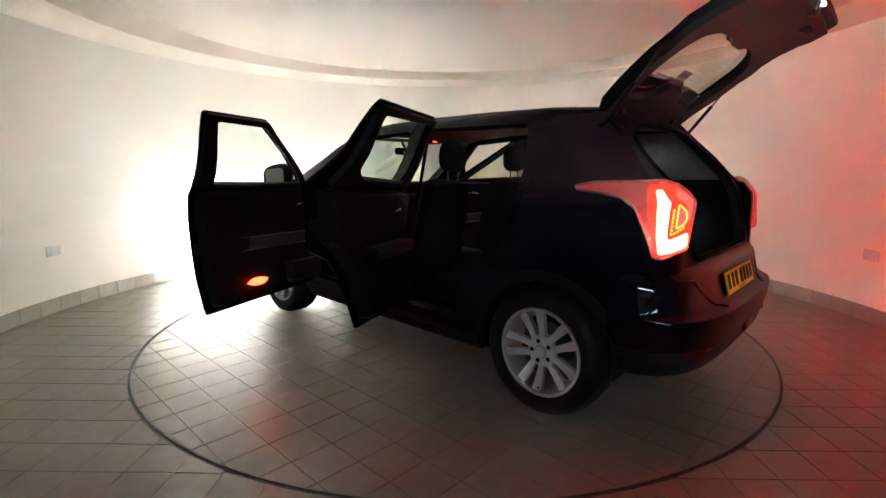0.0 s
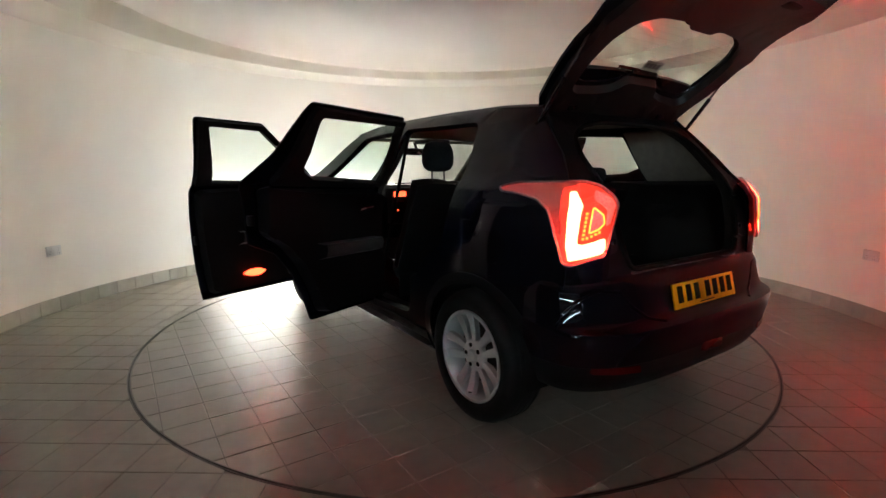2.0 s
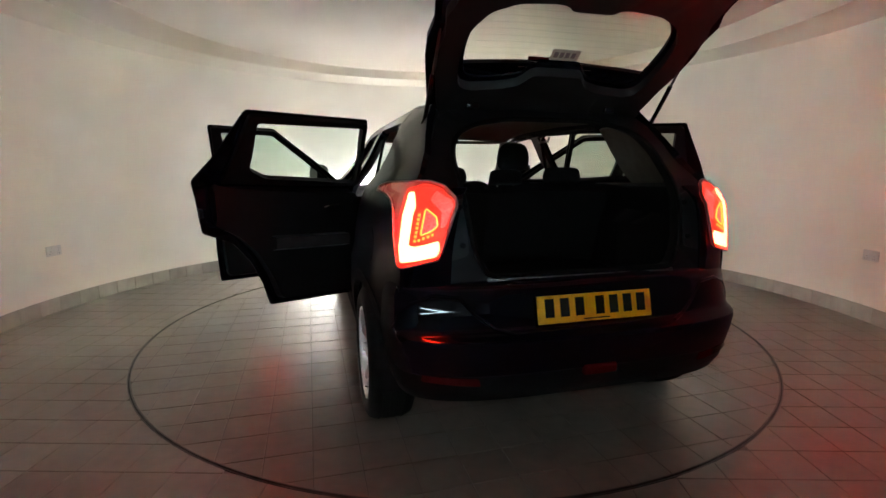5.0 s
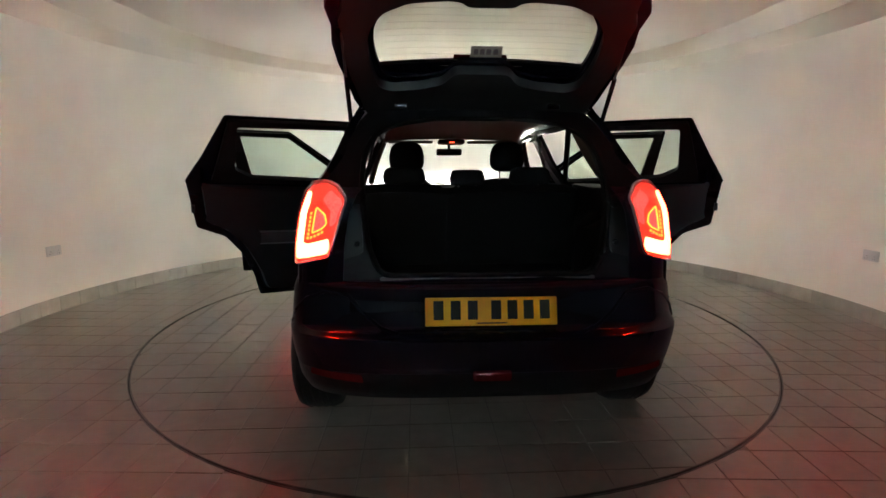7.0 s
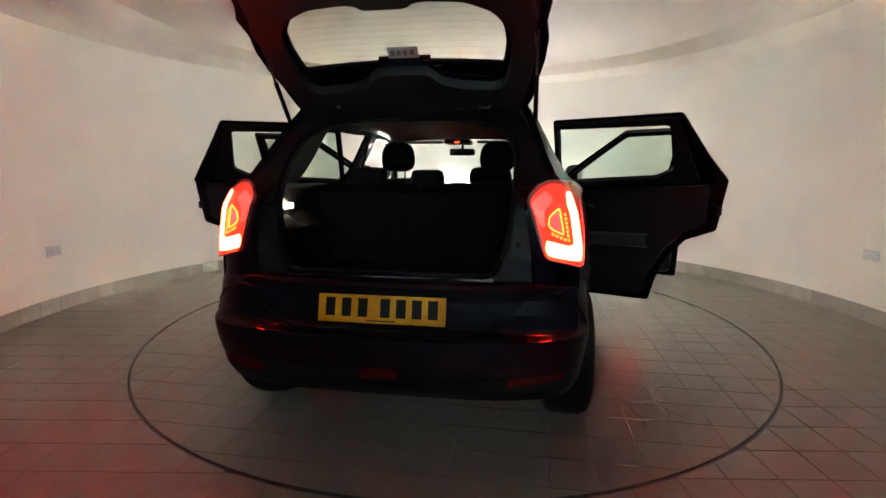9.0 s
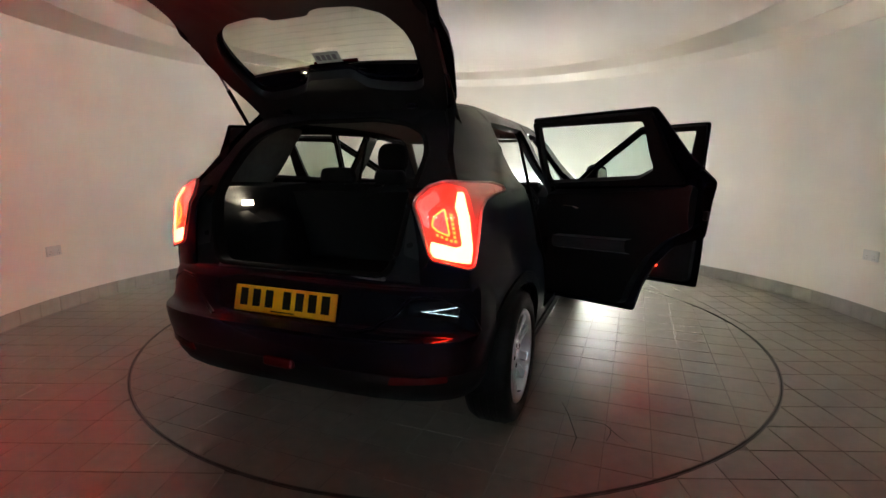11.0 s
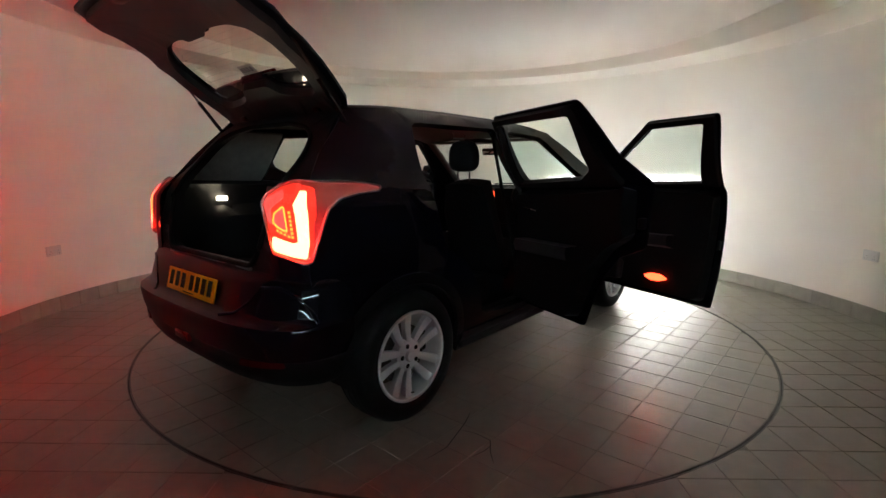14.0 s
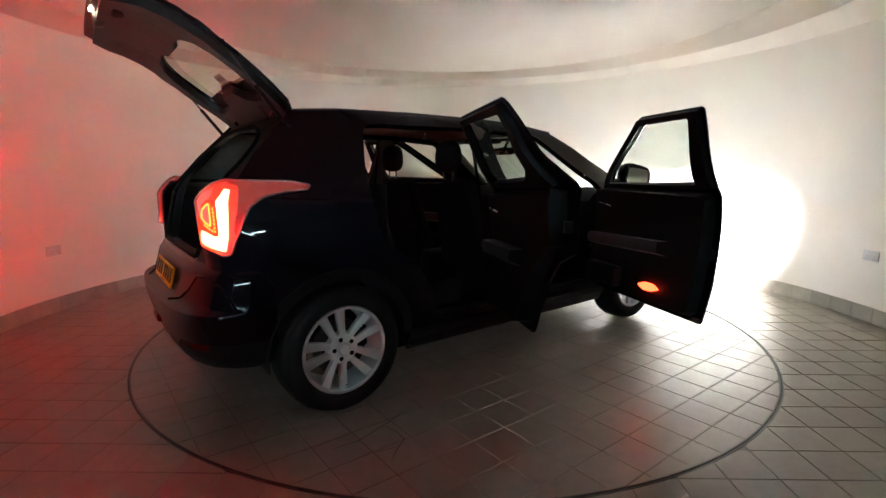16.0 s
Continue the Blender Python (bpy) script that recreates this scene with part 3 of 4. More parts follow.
DOTS = [(0.040, 1.06), (0.056, 1.06), (0.056, 0.958), (0.135, 0.985), (0.142, 0.968), (0.048, 0.938), (0.040, 0.945)]
INNER = [(0.070, 1.075), (0.135, 1.045), (0.150, 1.010), (0.125, 0.990), (0.072, 0.972)]
for s in (-1, 1):
    part("rear_corner", sheet([(-0.10, 0.765), (0.26, 0.765), (0.26, 1.15), (-0.10, 1.15)], [], lamp_place(s, -0.004), 0.01, 0.04), PAINT, car, "gloss black corner panel behind the lamp")
    lamp = part("tail_lamp", sheet(rounded(LAMP, 0.012, 3), [], lamp_place(s, 0.008), 0.004, 0.035), WING, car, "lit red rear lamp with a bright L-shaped light guide")
    part("red_reflector", sheet(rounded([(-0.075, 1.150), (-0.050, 1.02), (-0.030, 0.90), (-0.014, 0.862), (0.012, 0.856), (0.172, 0.889), (0.190, 0.918), (0.216, 1.09), (0.198, 1.113), (0.115, 1.150), (0.03, 1.166)], 0.012, 3), [],
                                lamp_place(s, 0.011), 0.003, 0.035), RED_BOWL, lamp, "glowing red reflector")
    part("light_guide", sheet(rounded(GUIDE, 0.010, 3), [], lamp_place(s, 0.017), 0.006, 0.03), LED, lamp, "glowing orange-red light guide")
    part("clear_chamber", sheet(rounded(CHAMBER, 0.008, 2), [], lamp_place(s, 0.013), 0.003, 0.03), PINK_GLOW_BOWL, lamp, "clear chamber with reflected red glow painted in")
    part("led_tray", sheet(rounded(DOTS, 0.004, 2), [], lamp_place(s, 0.013), 0.003, 0.02), RED_BOWL, lamp, "red led tray")
    for u, v in [(0.048, 1.050 - 0.0165 * k) for k in range(7)] + [(0.068 + 0.021 * k, 0.9535 + 0.0075 * k) for k in range(4)]:
        part("led", sheet([(u - 0.006, v - 0.005), (u + 0.006, v - 0.005), (u + 0.006, v + 0.005), (u - 0.006, v + 0.005)], [], lamp_place(s, 0.0155), 0.002, 0.05), LED_DIM, lamp, smooth=0)
    part("inner_bowl", sheet(rounded(INNER, 0.006, 2), [], lamp_place(s, 0.014), 0.003, 0.03), INNER_RED, lamp, "pinkish red inner reflector with added glow")
    part("inner_rim", tube([lamp_place(s, 0.017)(u, v) for u, v in rounded(INNER, 0.008, 2)], 0.0035, 6, closed=True), LED_DIM, lamp)
    lens = part("lens", sheet(rounded(LAMP, 0.012, 3), [], lamp_place(s, 0.022), 0, 0.03), CLEAR_LENS, lamp, "clear outer lens")
    lens.visible_shadow = False
    part("lens_edge", tube([lamp_place(s, 0.016)(u, v) for u, v in rounded(LAMP, 0.012, 3)], 0.006, 6, closed=True), RIM_CLEAR, lamp, "pale clear lens rim")

# ---- tailgate, open ----
GH = Vector((0, -1.475, 1.522))
GATE_Y = [(0.80, -2.02), (0.86, -2.0), (0.95, -1.98), (1.06, -1.928), (1.14, -1.868), (1.17, -1.842), (1.30, -1.732), (1.44, -1.606), (1.50, -1.54), (1.535, -1.47)]


def on_gate(dy):
    return lambda x, z: (x, curve(z, GATE_Y) + 0.12 * max(0, abs(x) - 0.25) ** 1.5 + dy, z)


gate_turn = Matrix.Translation(GH) @ pose(0, 0, 0, -84.5, 0, 0)
to_gate = Matrix.Translation(-GH)
G_OUT = [(0.485, 0.79), (0.56, 0.87), (0.575, 0.90), (0.595, 1.02), (0.605, 1.10), (0.632, 1.145), (0.618, 1.21), (0.630, 1.27), (0.620, 1.35), (0.602, 1.41), (0.575, 1.50), (0.545, 1.525), (0.25, 1.540)]
G_IN = [(0.0, 1.145), (0.085, 1.145), (0.105, 1.130), (0.15, 1.125), (0.30, 1.134), (0.40, 1.164), (0.452, 1.218), (0.462, 1.29), (0.452, 1.36), (0.43, 1.415), (0.38, 1.430), (0.25, 1.427), (0.16, 1.41), (0.115, 1.368), (0.0, 1.366)]
out = G_OUT + [(-x, z) for x, z in G_OUT[::-1]]
inn = rounded(G_IN[1:-1] + [(-x, z) for x, z in G_IN[1:-1][::-1]], 0.025)
gate = part("tailgate", shift(sheet(out, [inn], on_gate(0.0), 0.022, 0.07, lambda co: (0, 1, 0)), to_gate), PAINT, car, "raised gloss black tailgate")
gate.matrix_basis = gate_turn
part("inner_trim", shift(sheet([(x * 0.925, 0.825 + (z - 0.79) * 0.95) for x, z in out], [[(x * 1.05, 1.29 + (z - 1.29) * 1.12) for x, z in inn]], on_gate(0.024), 0.04, 0.07, lambda co: (0, 0.95, -0.2)), to_gate), GATE_TRIM, gate, "dark grey plastic inner trim")
rear_pane = part("rear_window", shift(sheet(rounded([(x * 1.03, 1.265 + (z - 1.265) * 1.06) for x, z in inn], 0.02, 1), [], on_gate(0.012), 0, 0.06), to_gate), GLASS_REAR, gate, "rear window with heating wires")
for k in range(10):
    z = 1.178 + k * 0.024
    w = min(0.43, 0.34 + k * 0.04) if k < 3 else 0.44 - (k - 3) * 0.008
    part("heating_wire", shift(tube([on_gate(0.009)(x * w / 6, z) for x in range(-6, 7)], 0.0004, 4), to_gate), WIRE, rear_pane, smooth=0)
part("spoiler", shift(sheet(rounded([(0.48, 1.40), (0.49, 1.45), (0.44, 1.485), (-0.44, 1.485), (-0.49, 1.45), (-0.48, 1.40)], 0.03), [], lambda x, z: (x, -1.50 - 0.95 * (1.545 - z) - 0.035 + 0.10 * abs(x) ** 2, z + 0.004), 0.03, 0.07, lambda co: (0, 0.6, -0.8)), to_gate), PAINT, gate, "gloss black roof spoiler")
part("brake_light", shift(box(-0.12, 0.12, -1.69, -1.66, 1.425, 1.440, 0.004), to_gate), REFLECT, gate, "dark high brake light")
part("garnish", shift(box(-0.42, 0.42, -2.045, -2.00, 0.965, 1.0, 0.012), to_gate), GLOSS, gate, "gloss black grip strip")
part("latch", shift(box(-0.04, 0.04, -2.00, -1.93, 0.805, 0.85, 0.008), to_gate), DISC, gate, "steel latch")
part("gate_light", shift(box(0.045, 0.075, -2.004, -1.985, 0.795, 0.812, 0.003), to_gate), BOOT_LED, gate, "tiny white gate light")
part("pull_cup", shift(box(0.20, 0.34, -1.972, -1.925, 0.86, 0.93, 0.015), to_gate), DARK, gate, "dark pull cup")
part("gate_lamp", shift(box(-0.48, -0.455, -2.0, -1.955, 0.845, 0.875, 0.004), to_gate), REFLECT, gate, "small red gate reflector")
note = part("paper_note", shift(box(-0.068, 0.068, -0.001, 0.001, -0.026, 0.03), Matrix.Translation((0, 0, 0))), PAPER, gate, "white paper note with faded bars", smooth=0)
note.matrix_basis = to_gate @ Matrix.Translation(on_gate(0.004)(0.015, 1.34)) @ pose(0, 0, 0, -44, 0, 0)
for x in (-0.045, -0.018, 0.010, 0.040):
    part("bar", box(x - 0.010, x + 0.010, 0.0012, 0.0022, -0.012, 0.016), INK_GREY, note, smooth=0)
for s in (-1, 1):
    a, b = Vector((s * 0.585, -1.80, 1.785)), Vector((s * 0.590, -1.515, 1.425))
    strut = part("gas_strut", tube([a, a.lerp(b, 0.52)], 0.0055, 8), DISC, car, "thin gas strut rod")
    part("strut_cylinder", tube([a.lerp(b, 0.48), b], 0.0105, 10), GLOSS, strut, "black gas strut cylinder")
    for q in (a, b):
        part("ball_joint", box(q.x - 0.014, q.x + 0.014, q.y - 0.013, q.y + 0.013, q.z - 0.013, q.z + 0.013, 0.005), RUBBER_SEAL, strut)
    part("gate_hinge", box(s * 0.36 - 0.03, s * 0.36 + 0.03, -1.52, -1.42, 1.500, 1.528, 0.006), PAINT, car, "black tailgate hinge")


# ---- doors, all open ----
def front_door(s):
    H = Vector((s * 0.893, 0.741, 0))
    off = Matrix.Translation(-H)
    side = lambda d: (lambda y, z: (s * (half_width(y, z) + d), y, z))
    outline = rounded([(0.80, 0.40), (0.74, 0.355), (-0.245, 0.345), (-0.25, 0.60), (-0.245, 1.09), (-0.225, 1.12), (-0.29, 1.515), (0.185, 1.508), (0.77, 1.135), (0.82, 1.02)], 0.018, 2)
    win = rounded([(0.685, 1.125), (-0.12, 1.145), (-0.205, 1.474), (0.165, 1.466)], 0.012, 2)
    d = part("front_door", shift(sheet(outline, [win], side(0.004), 0.012, 0.07), off), PAINT, car, "open gloss black front door")
    d.matrix_basis = Matrix.Translation(H) @ pose(0, 0, 0.45, 0, s * 6.0, s * 70) @ pose(0, 0, -0.45)
    part("window_frame", shift(sheet(rounded([(0.75, 1.105), (-0.225, 1.125), (-0.27, 1.505), (0.18, 1.498)], 0.015, 2), [win], side(-0.010), 0.035, 0.09), off), TRIM, d, "black window frame")
    part("glass", shift(sheet(win, [], side(-0.022), 0, 0.09), off), GLASS, d, "greenish door glass")
    part("inner_panel", shift(sheet(rounded([(0.77, 0.42), (0.70, 0.385), (-0.20, 0.375), (-0.215, 1.085), (0.77, 1.095)], 0.05), [], side(-0.012), 0.09, 0.08), off), TRIM, d, "black moulded door trim")
    x = s * 0.80
    part("armrest", shift(loft([[(x - s * (0.02 + 0.075 * q), y, 0.745 + dz - 0.028 * (y - 0.1)) for q, dz in ((0, 0.035), (1, 0.030), (1.1, 0.0), (0.9, -0.04), (0, -0.055))] for q2, y in ((0, 0.72), (1, 0.62), (1, 0.3), (1, 0.06), (0, 0.02))]), off), ARMREST, d, "dark grey satin armrest")
    part("pull_handle", shift(tube([(x - s * 0.055, 0.67, 0.965), (x - s * 0.075, 0.65, 0.975), (x - s * 0.075, 0.58, 0.965), (x - s * 0.055, 0.56, 0.955)], 0.008, 8), off), CHROME, d, "bright inner door handle")
    part("pocket", shift(box(min(x - s * 0.09, x - s * 0.02), max(x - s * 0.09, x - s * 0.02), 0.38, 0.70, 0.42, 0.56, 0.02, 3), off), TRIM, d, "black door pocket")
    bm = sheet(rounded([(0.195, 0.484), (0.14, 0.508), (0.07, 0.508), (0.015, 0.484), (0.08, 0.460), (0.14, 0.459)], 0.012, 3), [], lambda y, z: (s * (half_width(y, z) - 0.109), y, z), 0.012)
    part("door_lamp", shift(bm, off), DOOR_RED, d, "glowing red door courtesy lamp")
    part("outer_handle", shift(tube([(s * 0.885, -0.04, 0.975), (s * 0.915, -0.06, 0.98), (s * 0.915, -0.18, 0.98), (s * 0.885, -0.20, 0.975)], 0.012, 8), off), PAINT, d, "gloss black outer handle")
    part("door_latch", shift(box(min(s * 0.83, s * 0.87), max(s * 0.83, s * 0.87), -0.250, -0.240, 0.72, 0.78, 0.004), off), TRIM, d, "steel door latch")
    # mirror
    mx = s * 0.94
    bm = bmesh.new()
    bmesh.ops.create_uvsphere(bm, u_segments=20, v_segments=12, radius=1)
    for v in bm.verts:
        c = v.co
        c.x, c.z = math.copysign(abs(c.x) ** 0.65, c.x), math.copysign(abs(c.z) ** 0.65, c.z)
        c.y = max(c.y, -0.35)
        v.co = Vector((s * 0.985 + c.x * 0.122, 0.66 + c.y * 0.095, 1.187 + c.z * 0.086 - 0.012 * c.x * s))
    m = part("wing_mirror", shift(bm, off), PAINT, d, "gloss black wing mirror")
    part("mirror_foot", shift(tube([(s * 0.83, 0.70, 1.12), (s * 0.92, 0.675, 1.14)], 0.022, 8), off), TRIM, m)
    part("mirror_glass", shift(sheet(rounded([(-0.088, -0.055), (0.085, -0.058), (0.089, 0.052), (-0.080, 0.057)], 0.03), [], lambda a, b: (s * 0.985 + a, 0.6235, 1.187 + b), 0, 0.05), off), MIRROR, m, "mirror glass")
    return d


def rear_door(s):
    H = Vector((s * 0.877, -0.285, 0))
    off = Matrix.Translation(-H)
    haunch = lambda y, z: 0.05 * min(1.0, max(0.0, (-0.80 - y) / 0.4)) * math.exp(-((z - 1.17) / 0.075) ** 2)
    side = lambda d: (lambda y, z: (s * (half_width(y, z) + haunch(y, z) + d), y, z))
    outline = rounded([(-0.26, 0.36), (-0.845, 0.375), (-0.875, 0.52), (-0.935, 0.66), (-1.035, 0.785), (-1.20, 0.855), (-1.245, 1.16), (-1.15, 1.30), (-1.02, 1.528), (-0.25, 1.525), (-0.205, 1.12)], 0.015, 2)
    win = rounded([(-0.245, 1.150), (-0.86, 1.185), (-0.966, 1.235), (-0.957, 1.475), (-0.285, 1.48)], 0.02, 2)
    d = part("rear_door", shift(sheet(outline, [win], side(0.004), 0.012, 0.07), off), PAINT, car, "open gloss black rear door")
    d.matrix_basis = Matrix.Translation(H) @ pose(0, 0, 0.45, 0, s * 2.0, s * 63.7) @ pose(0, 0, -0.45)
    part("window_frame", shift(sheet(rounded([(-0.215, 1.125), (-1.10, 1.160), (-1.0, 1.512), (-0.262, 1.512)], 0.015, 2), [win], side(-0.010), 0.035, 0.09), off), TRIM, d, "black window frame")
    part("glass", shift(sheet(win, [], side(-0.022), 0, 0.09), off), GLASS, d, "greenish door glass")
    part("inner_panel", shift(sheet(rounded([(-0.25, 0.40), (-0.80, 0.41), (-0.84, 0.56), (-0.92, 0.72), (-1.02, 0.83), (-1.14, 0.90), (-1.16, 1.13), (-0.24, 1.09)], 0.04), [], side(-0.012), 0.09, 0.08), off), TRIM, d, "black moulded door trim")
    x = s * 0.80
    part("armrest", shift(loft([[(x - s * (0.02 + 0.075 * q), y, 0.775 + dz - 0.03 * (y + 0.6)) for q, dz in ((0, 0.035), (1, 0.030), (1.1, 0.0), (0.9, -0.04), (0, -0.055))] for y in (-0.34, -0.44, -0.6, -0.78, -0.84)]), off), ARMREST, d, "dark grey satin armrest")
    part("pull_handle", shift(tube([(x - s * 0.055, -0.38, 0.985), (x - s * 0.075, -0.40, 0.99), (x - s * 0.075, -0.47, 0.985), (x - s * 0.055, -0.49, 0.975)], 0.008, 8), off), CHROME, d, "bright inner door handle")
    part("outer_handle", shift(tube([(s * 0.885, -0.92, 1.0), (s * 0.915, -0.94, 1.005), (s * 0.915, -1.06, 1.005), (s * 0.885, -1.08, 1.0)], 0.012, 8), off), PAINT, d, "gloss black outer handle")
    part("door_latch", shift(box(min(s * 0.81, s * 0.85), max(s * 0.81, s * 0.85), -1.225, -1.205, 0.95, 1.0, 0.004), off), TRIM, d, "steel door latch")
    return d


for s in (-1, 1):
    front_door(s)
    rear_door(s)

# ---- interior ----
part("floor_pan", box(-0.78, 0.78, -1.05, 1.10, 0.22, 0.30, 0.02), CARPET, car, "black carpeted cabin floor")
part("underbody", box(-0.58, 0.58, -1.80, 1.9, 0.255, 0.30, 0.01), TRIM, car, "black underbody")
part("bulkhead", box(-0.80, 0.80, 0.98, 1.05, 0.25, 1.055, 0.01), TRIM, car, "black front bulkhead")
part("boot_floor", box(-0.58, 0.58, -1.93, -0.98, 0.60, 0.66, 0.01), CARPET, car, "black carpeted boot floor")
part("boot_lip", box(-0.44, 0.44, -1.95, -1.90, 0.64, 0.795, 0.012), SILL, car, "scuffed plastic loading lip, greyed for the lamp's highlight")
for s in (-1, 1):
    part("boot_side", sheet([(-1.90, 0.64), (-1.0, 0.64), (-1.0, 1.14), (-1.80, 1.16)], [], lambda y, z, s=s: (s * (min(half_width(y, z) - 0.16, 0.66) - 0.10 * max(0, 1 - abs(y + 1.4) / 0.35) * (z < 0.95)), y, z), 0.03), TRIM, car, "black boot side trim")
    part("rear_pillar_trim", sheet([(-1.80, 1.14), (-1.22, 1.14), (-1.14, 1.46), (-1.50, 1.46)], [], lambda y, z, s=s: (s * (half_width(y, z) - 0.05), y, z), 0.02), LINING, car, "pale grey rear pillar trim")
    part("lower_pillar_trim", sheet([(-0.33, 0.40), (-0.18, 0.40), (-0.19, 0.96), (-0.325, 0.96)], [], lambda y, z, s=s: (s * (half_width(y, z) - 0.045), y, z), 0.03), TRIM, car, "black lower pillar trim")
    part("centre_pillar_trim", sheet([(-0.325, 0.965), (-0.19, 0.965), (-0.20, 1.47), (-0.32, 1.47)], [], lambda y, z, s=s: (s * (half_width(y, z) - 0.026), y, z), 0.03), PILLAR, car, "grey centre pillar trim")
    part("front_pillar_trim", tube([(s * 0.56, 0.36, 1.465), (s * 0.66, 0.68, 1.29), (s * 0.74, 1.0, 1.10)], 0.028, 8), LINING, car, "pale grey windscreen pillar trim")
part("parcel_handle", tube([(0.50, -0.5, 1.44), (0.49, -0.5, 1.41), (0.49, -0.62, 1.41), (0.50, -0.62, 1.44)], 0.008, 6), LINING, car)


def slab(w0, w1, h, depth, crown=0.02, bolster=0.03):
    """A padded seat slab: stands in x-z, faces +y."""
    rows = []
    for k in range(9):
        t = k / 8
        w = w0 + (w1 - w0) * t
        row = []
        for j in range(-6, 7):
            q = j / 6
            row.append((w * q, depth / 2 - (depth * 0.5 if abs(j) == 6 else 0) - crown * (1 - q * q) * math.sin(math.pi * t) + bolster * max(0, abs(q) - 0.6) * (abs(j) < 6), h * t - 0.02 * q * q * (k == 8)))
        back = [(x, -depth / 2 + 0.015 * (abs(x) / w) ** 2, z) for x, _, z in row[::-1]]
        rows.append(row + back)
    bm = loft(rows, True)
    bm.verts.ensure_lookup_table()
    n = len(rows[0])
    bm.faces.new([bm.verts[k] for k in range(n)][::-1])
    bm.faces.new([bm.verts[len(bm.verts) - n + k] for k in range(n)])
    return bm


def headrest(parent, x, y, z, w, h, d=0.10, box_like=0.6):
    bm = bmesh.new()
    bmesh.ops.create_uvsphere(bm, u_segments=20, v_segments=14, radius=1)
    for v in bm.verts:
        c = v.co
        a, b = math.copysign(abs(c.x) ** box_like, c.x), math.copysign(abs(c.z) ** box_like, c.z)
        v.co = Vector((x + a * w / 2 * (1 - 0.12 * max(0, b)), y + c.y * d / 2, z + b * h / 2))
    hr = part("headrest", bm, CLOTH, parent, "black padded headrest")
    for q in (-0.05, 0.05):
        part("headrest_post", tube([(x + q, y, z - h / 2 - 0.06), (x + q, y, z - h / 2 + 0.03)], 0.006, 8), DISC, hr, "steel headrest post")


def seat(name, x, y, label, w=0.25, hrh=0.21):
    st = part(name, shift(slab(w, w * 0.66, 0.62, 0.14), pose(x, y, 0.54, 14, 0, 0)), CLOTH, car, label)
    part("cushion", shift(slab(w, w * 1.02, 0.50, 0.15), pose(x, y + 0.02, 0.52, -82, 0, 0)), CLOTH, st, "black seat cushion")
    part("seat_base", box(x - 0.2, x + 0.2, y + 0.02, y + 0.42, 0.29, 0.47, 0.02), TRIM, st)
    headrest(st, x, y - 0.20, 1.31, 0.25, hrh)


seat("front_seat", 0.36, -0.13, "black cloth front seat with headrest")
seat("front_seat", -0.36, -0.13, "black cloth front seat with headrest")
bench = part("rear_bench", box(-0.66, 0.66, -0.95, -0.42, 0.36, 0.54, 0.04, 3), CLOTH, car, "black cloth rear bench")
for x, w in ((-0.385, 0.268), (0.265, 0.388)):
    part("backrest", shift(slab(w, w, 0.66, 0.13), pose(x, -0.88, 0.50, 20, 0, 0)), CLOTH, bench, "black cloth split backrest")
headrest(bench, -0.36, -1.06, 1.185, 0.24, 0.10, 0.09, 0.4)
headrest(bench, 0.0, -1.06, 1.175, 0.20, 0.09, 0.09, 0.35)
headrest(bench, 0.36, -1.06, 1.185, 0.24, 0.10, 0.09, 0.4)
dash = part("dashboard", loft([[(x, y, z) for y, z in ((1.06, 0.62), (0.80, 0.62), (0.74, 0.80), (0.76, 0.98), (0.86, 1.055), (1.08, 1.07))] for x in (-0.72, -0.68, 0.0, 0.68, 0.72)]), TRIM, car, "black dashboard")
part("instrument_hood", box(0.20, 0.54, 0.70, 0.90, 1.00, 1.11, 0.04, 3), TRIM, dash)
part("centre_panel", box(-0.197, 0.11, 0.664, 0.80, 0.74, 1.058, 0.012), TRIM, dash, "black centre stack")
part("radio_display", box(-0.177, -0.057, 0.655, 0.668, 0.983, 1.028, 0.003), SCREEN, dash, "orange lit radio display")
for k in range(4):
    part("switch_light", box(-0.182 + k * 0.03, -0.167 + k * 0.03, 0.658, 0.668, 0.933, 0.945, 0.002), REFLECT, dash, "dim red switch light")
part("warning_light", box(-0.147, -0.135, 0.657, 0.668, 0.858, 0.868, 0.002), SCREEN, dash, "red backlit switch")
part("console", box(-0.11, 0.11, -0.25, 0.78, 0.29, 0.60, 0.03), TRIM, car, "black centre console")
wheel_rim = [(0.37 + 0.185 * math.cos(a * math.tau / 32), 0.60 - 0.075 * math.sin(a * math.tau / 32), 0.94 + 0.168 * math.sin(a * math.tau / 32)) for a in range(32)]
sw = part("steering_wheel", tube(wheel_rim, 0.015, 8, closed=True), TRIM, car, "black steering wheel")
part("hub", box(0.29, 0.45, 0.61, 0.66, 0.87, 0.99, 0.03, 3), TRIM, sw)
part("spoke", box(0.20, 0.54, 0.615, 0.635, 0.925, 0.955, 0.008), TRIM, sw)
part("column", tube([(0.37, 0.64, 0.93), (0.37, 0.85, 0.88)], 0.04, 10), TRIM, sw)
mir = part("inside_mirror", box(-0.115, 0.115, 0.535, 0.575, 1.345, 1.405, 0.018, 3), TRIM, car, "black inside mirror")
part("mirror_glass", box(-0.102, 0.102, 0.530, 0.536, 1.352, 1.398, 0.006), MIRROR, mir, "mirror glass")
part("mirror_stem", tube([(0, 0.56, 1.40), (0, 0.60, 1.455)], 0.012, 8), TRIM, mir)
part("roof_console", box(-0.11, 0.11, 0.20, 0.42, 1.43, 1.468, 0.015), PILLAR, car, "grey roof console")
part("console_light", box(-0.02, 0.02, 0.196, 0.201, 1.437, 1.447), SCREEN, car, "small red roof light", smooth=0)
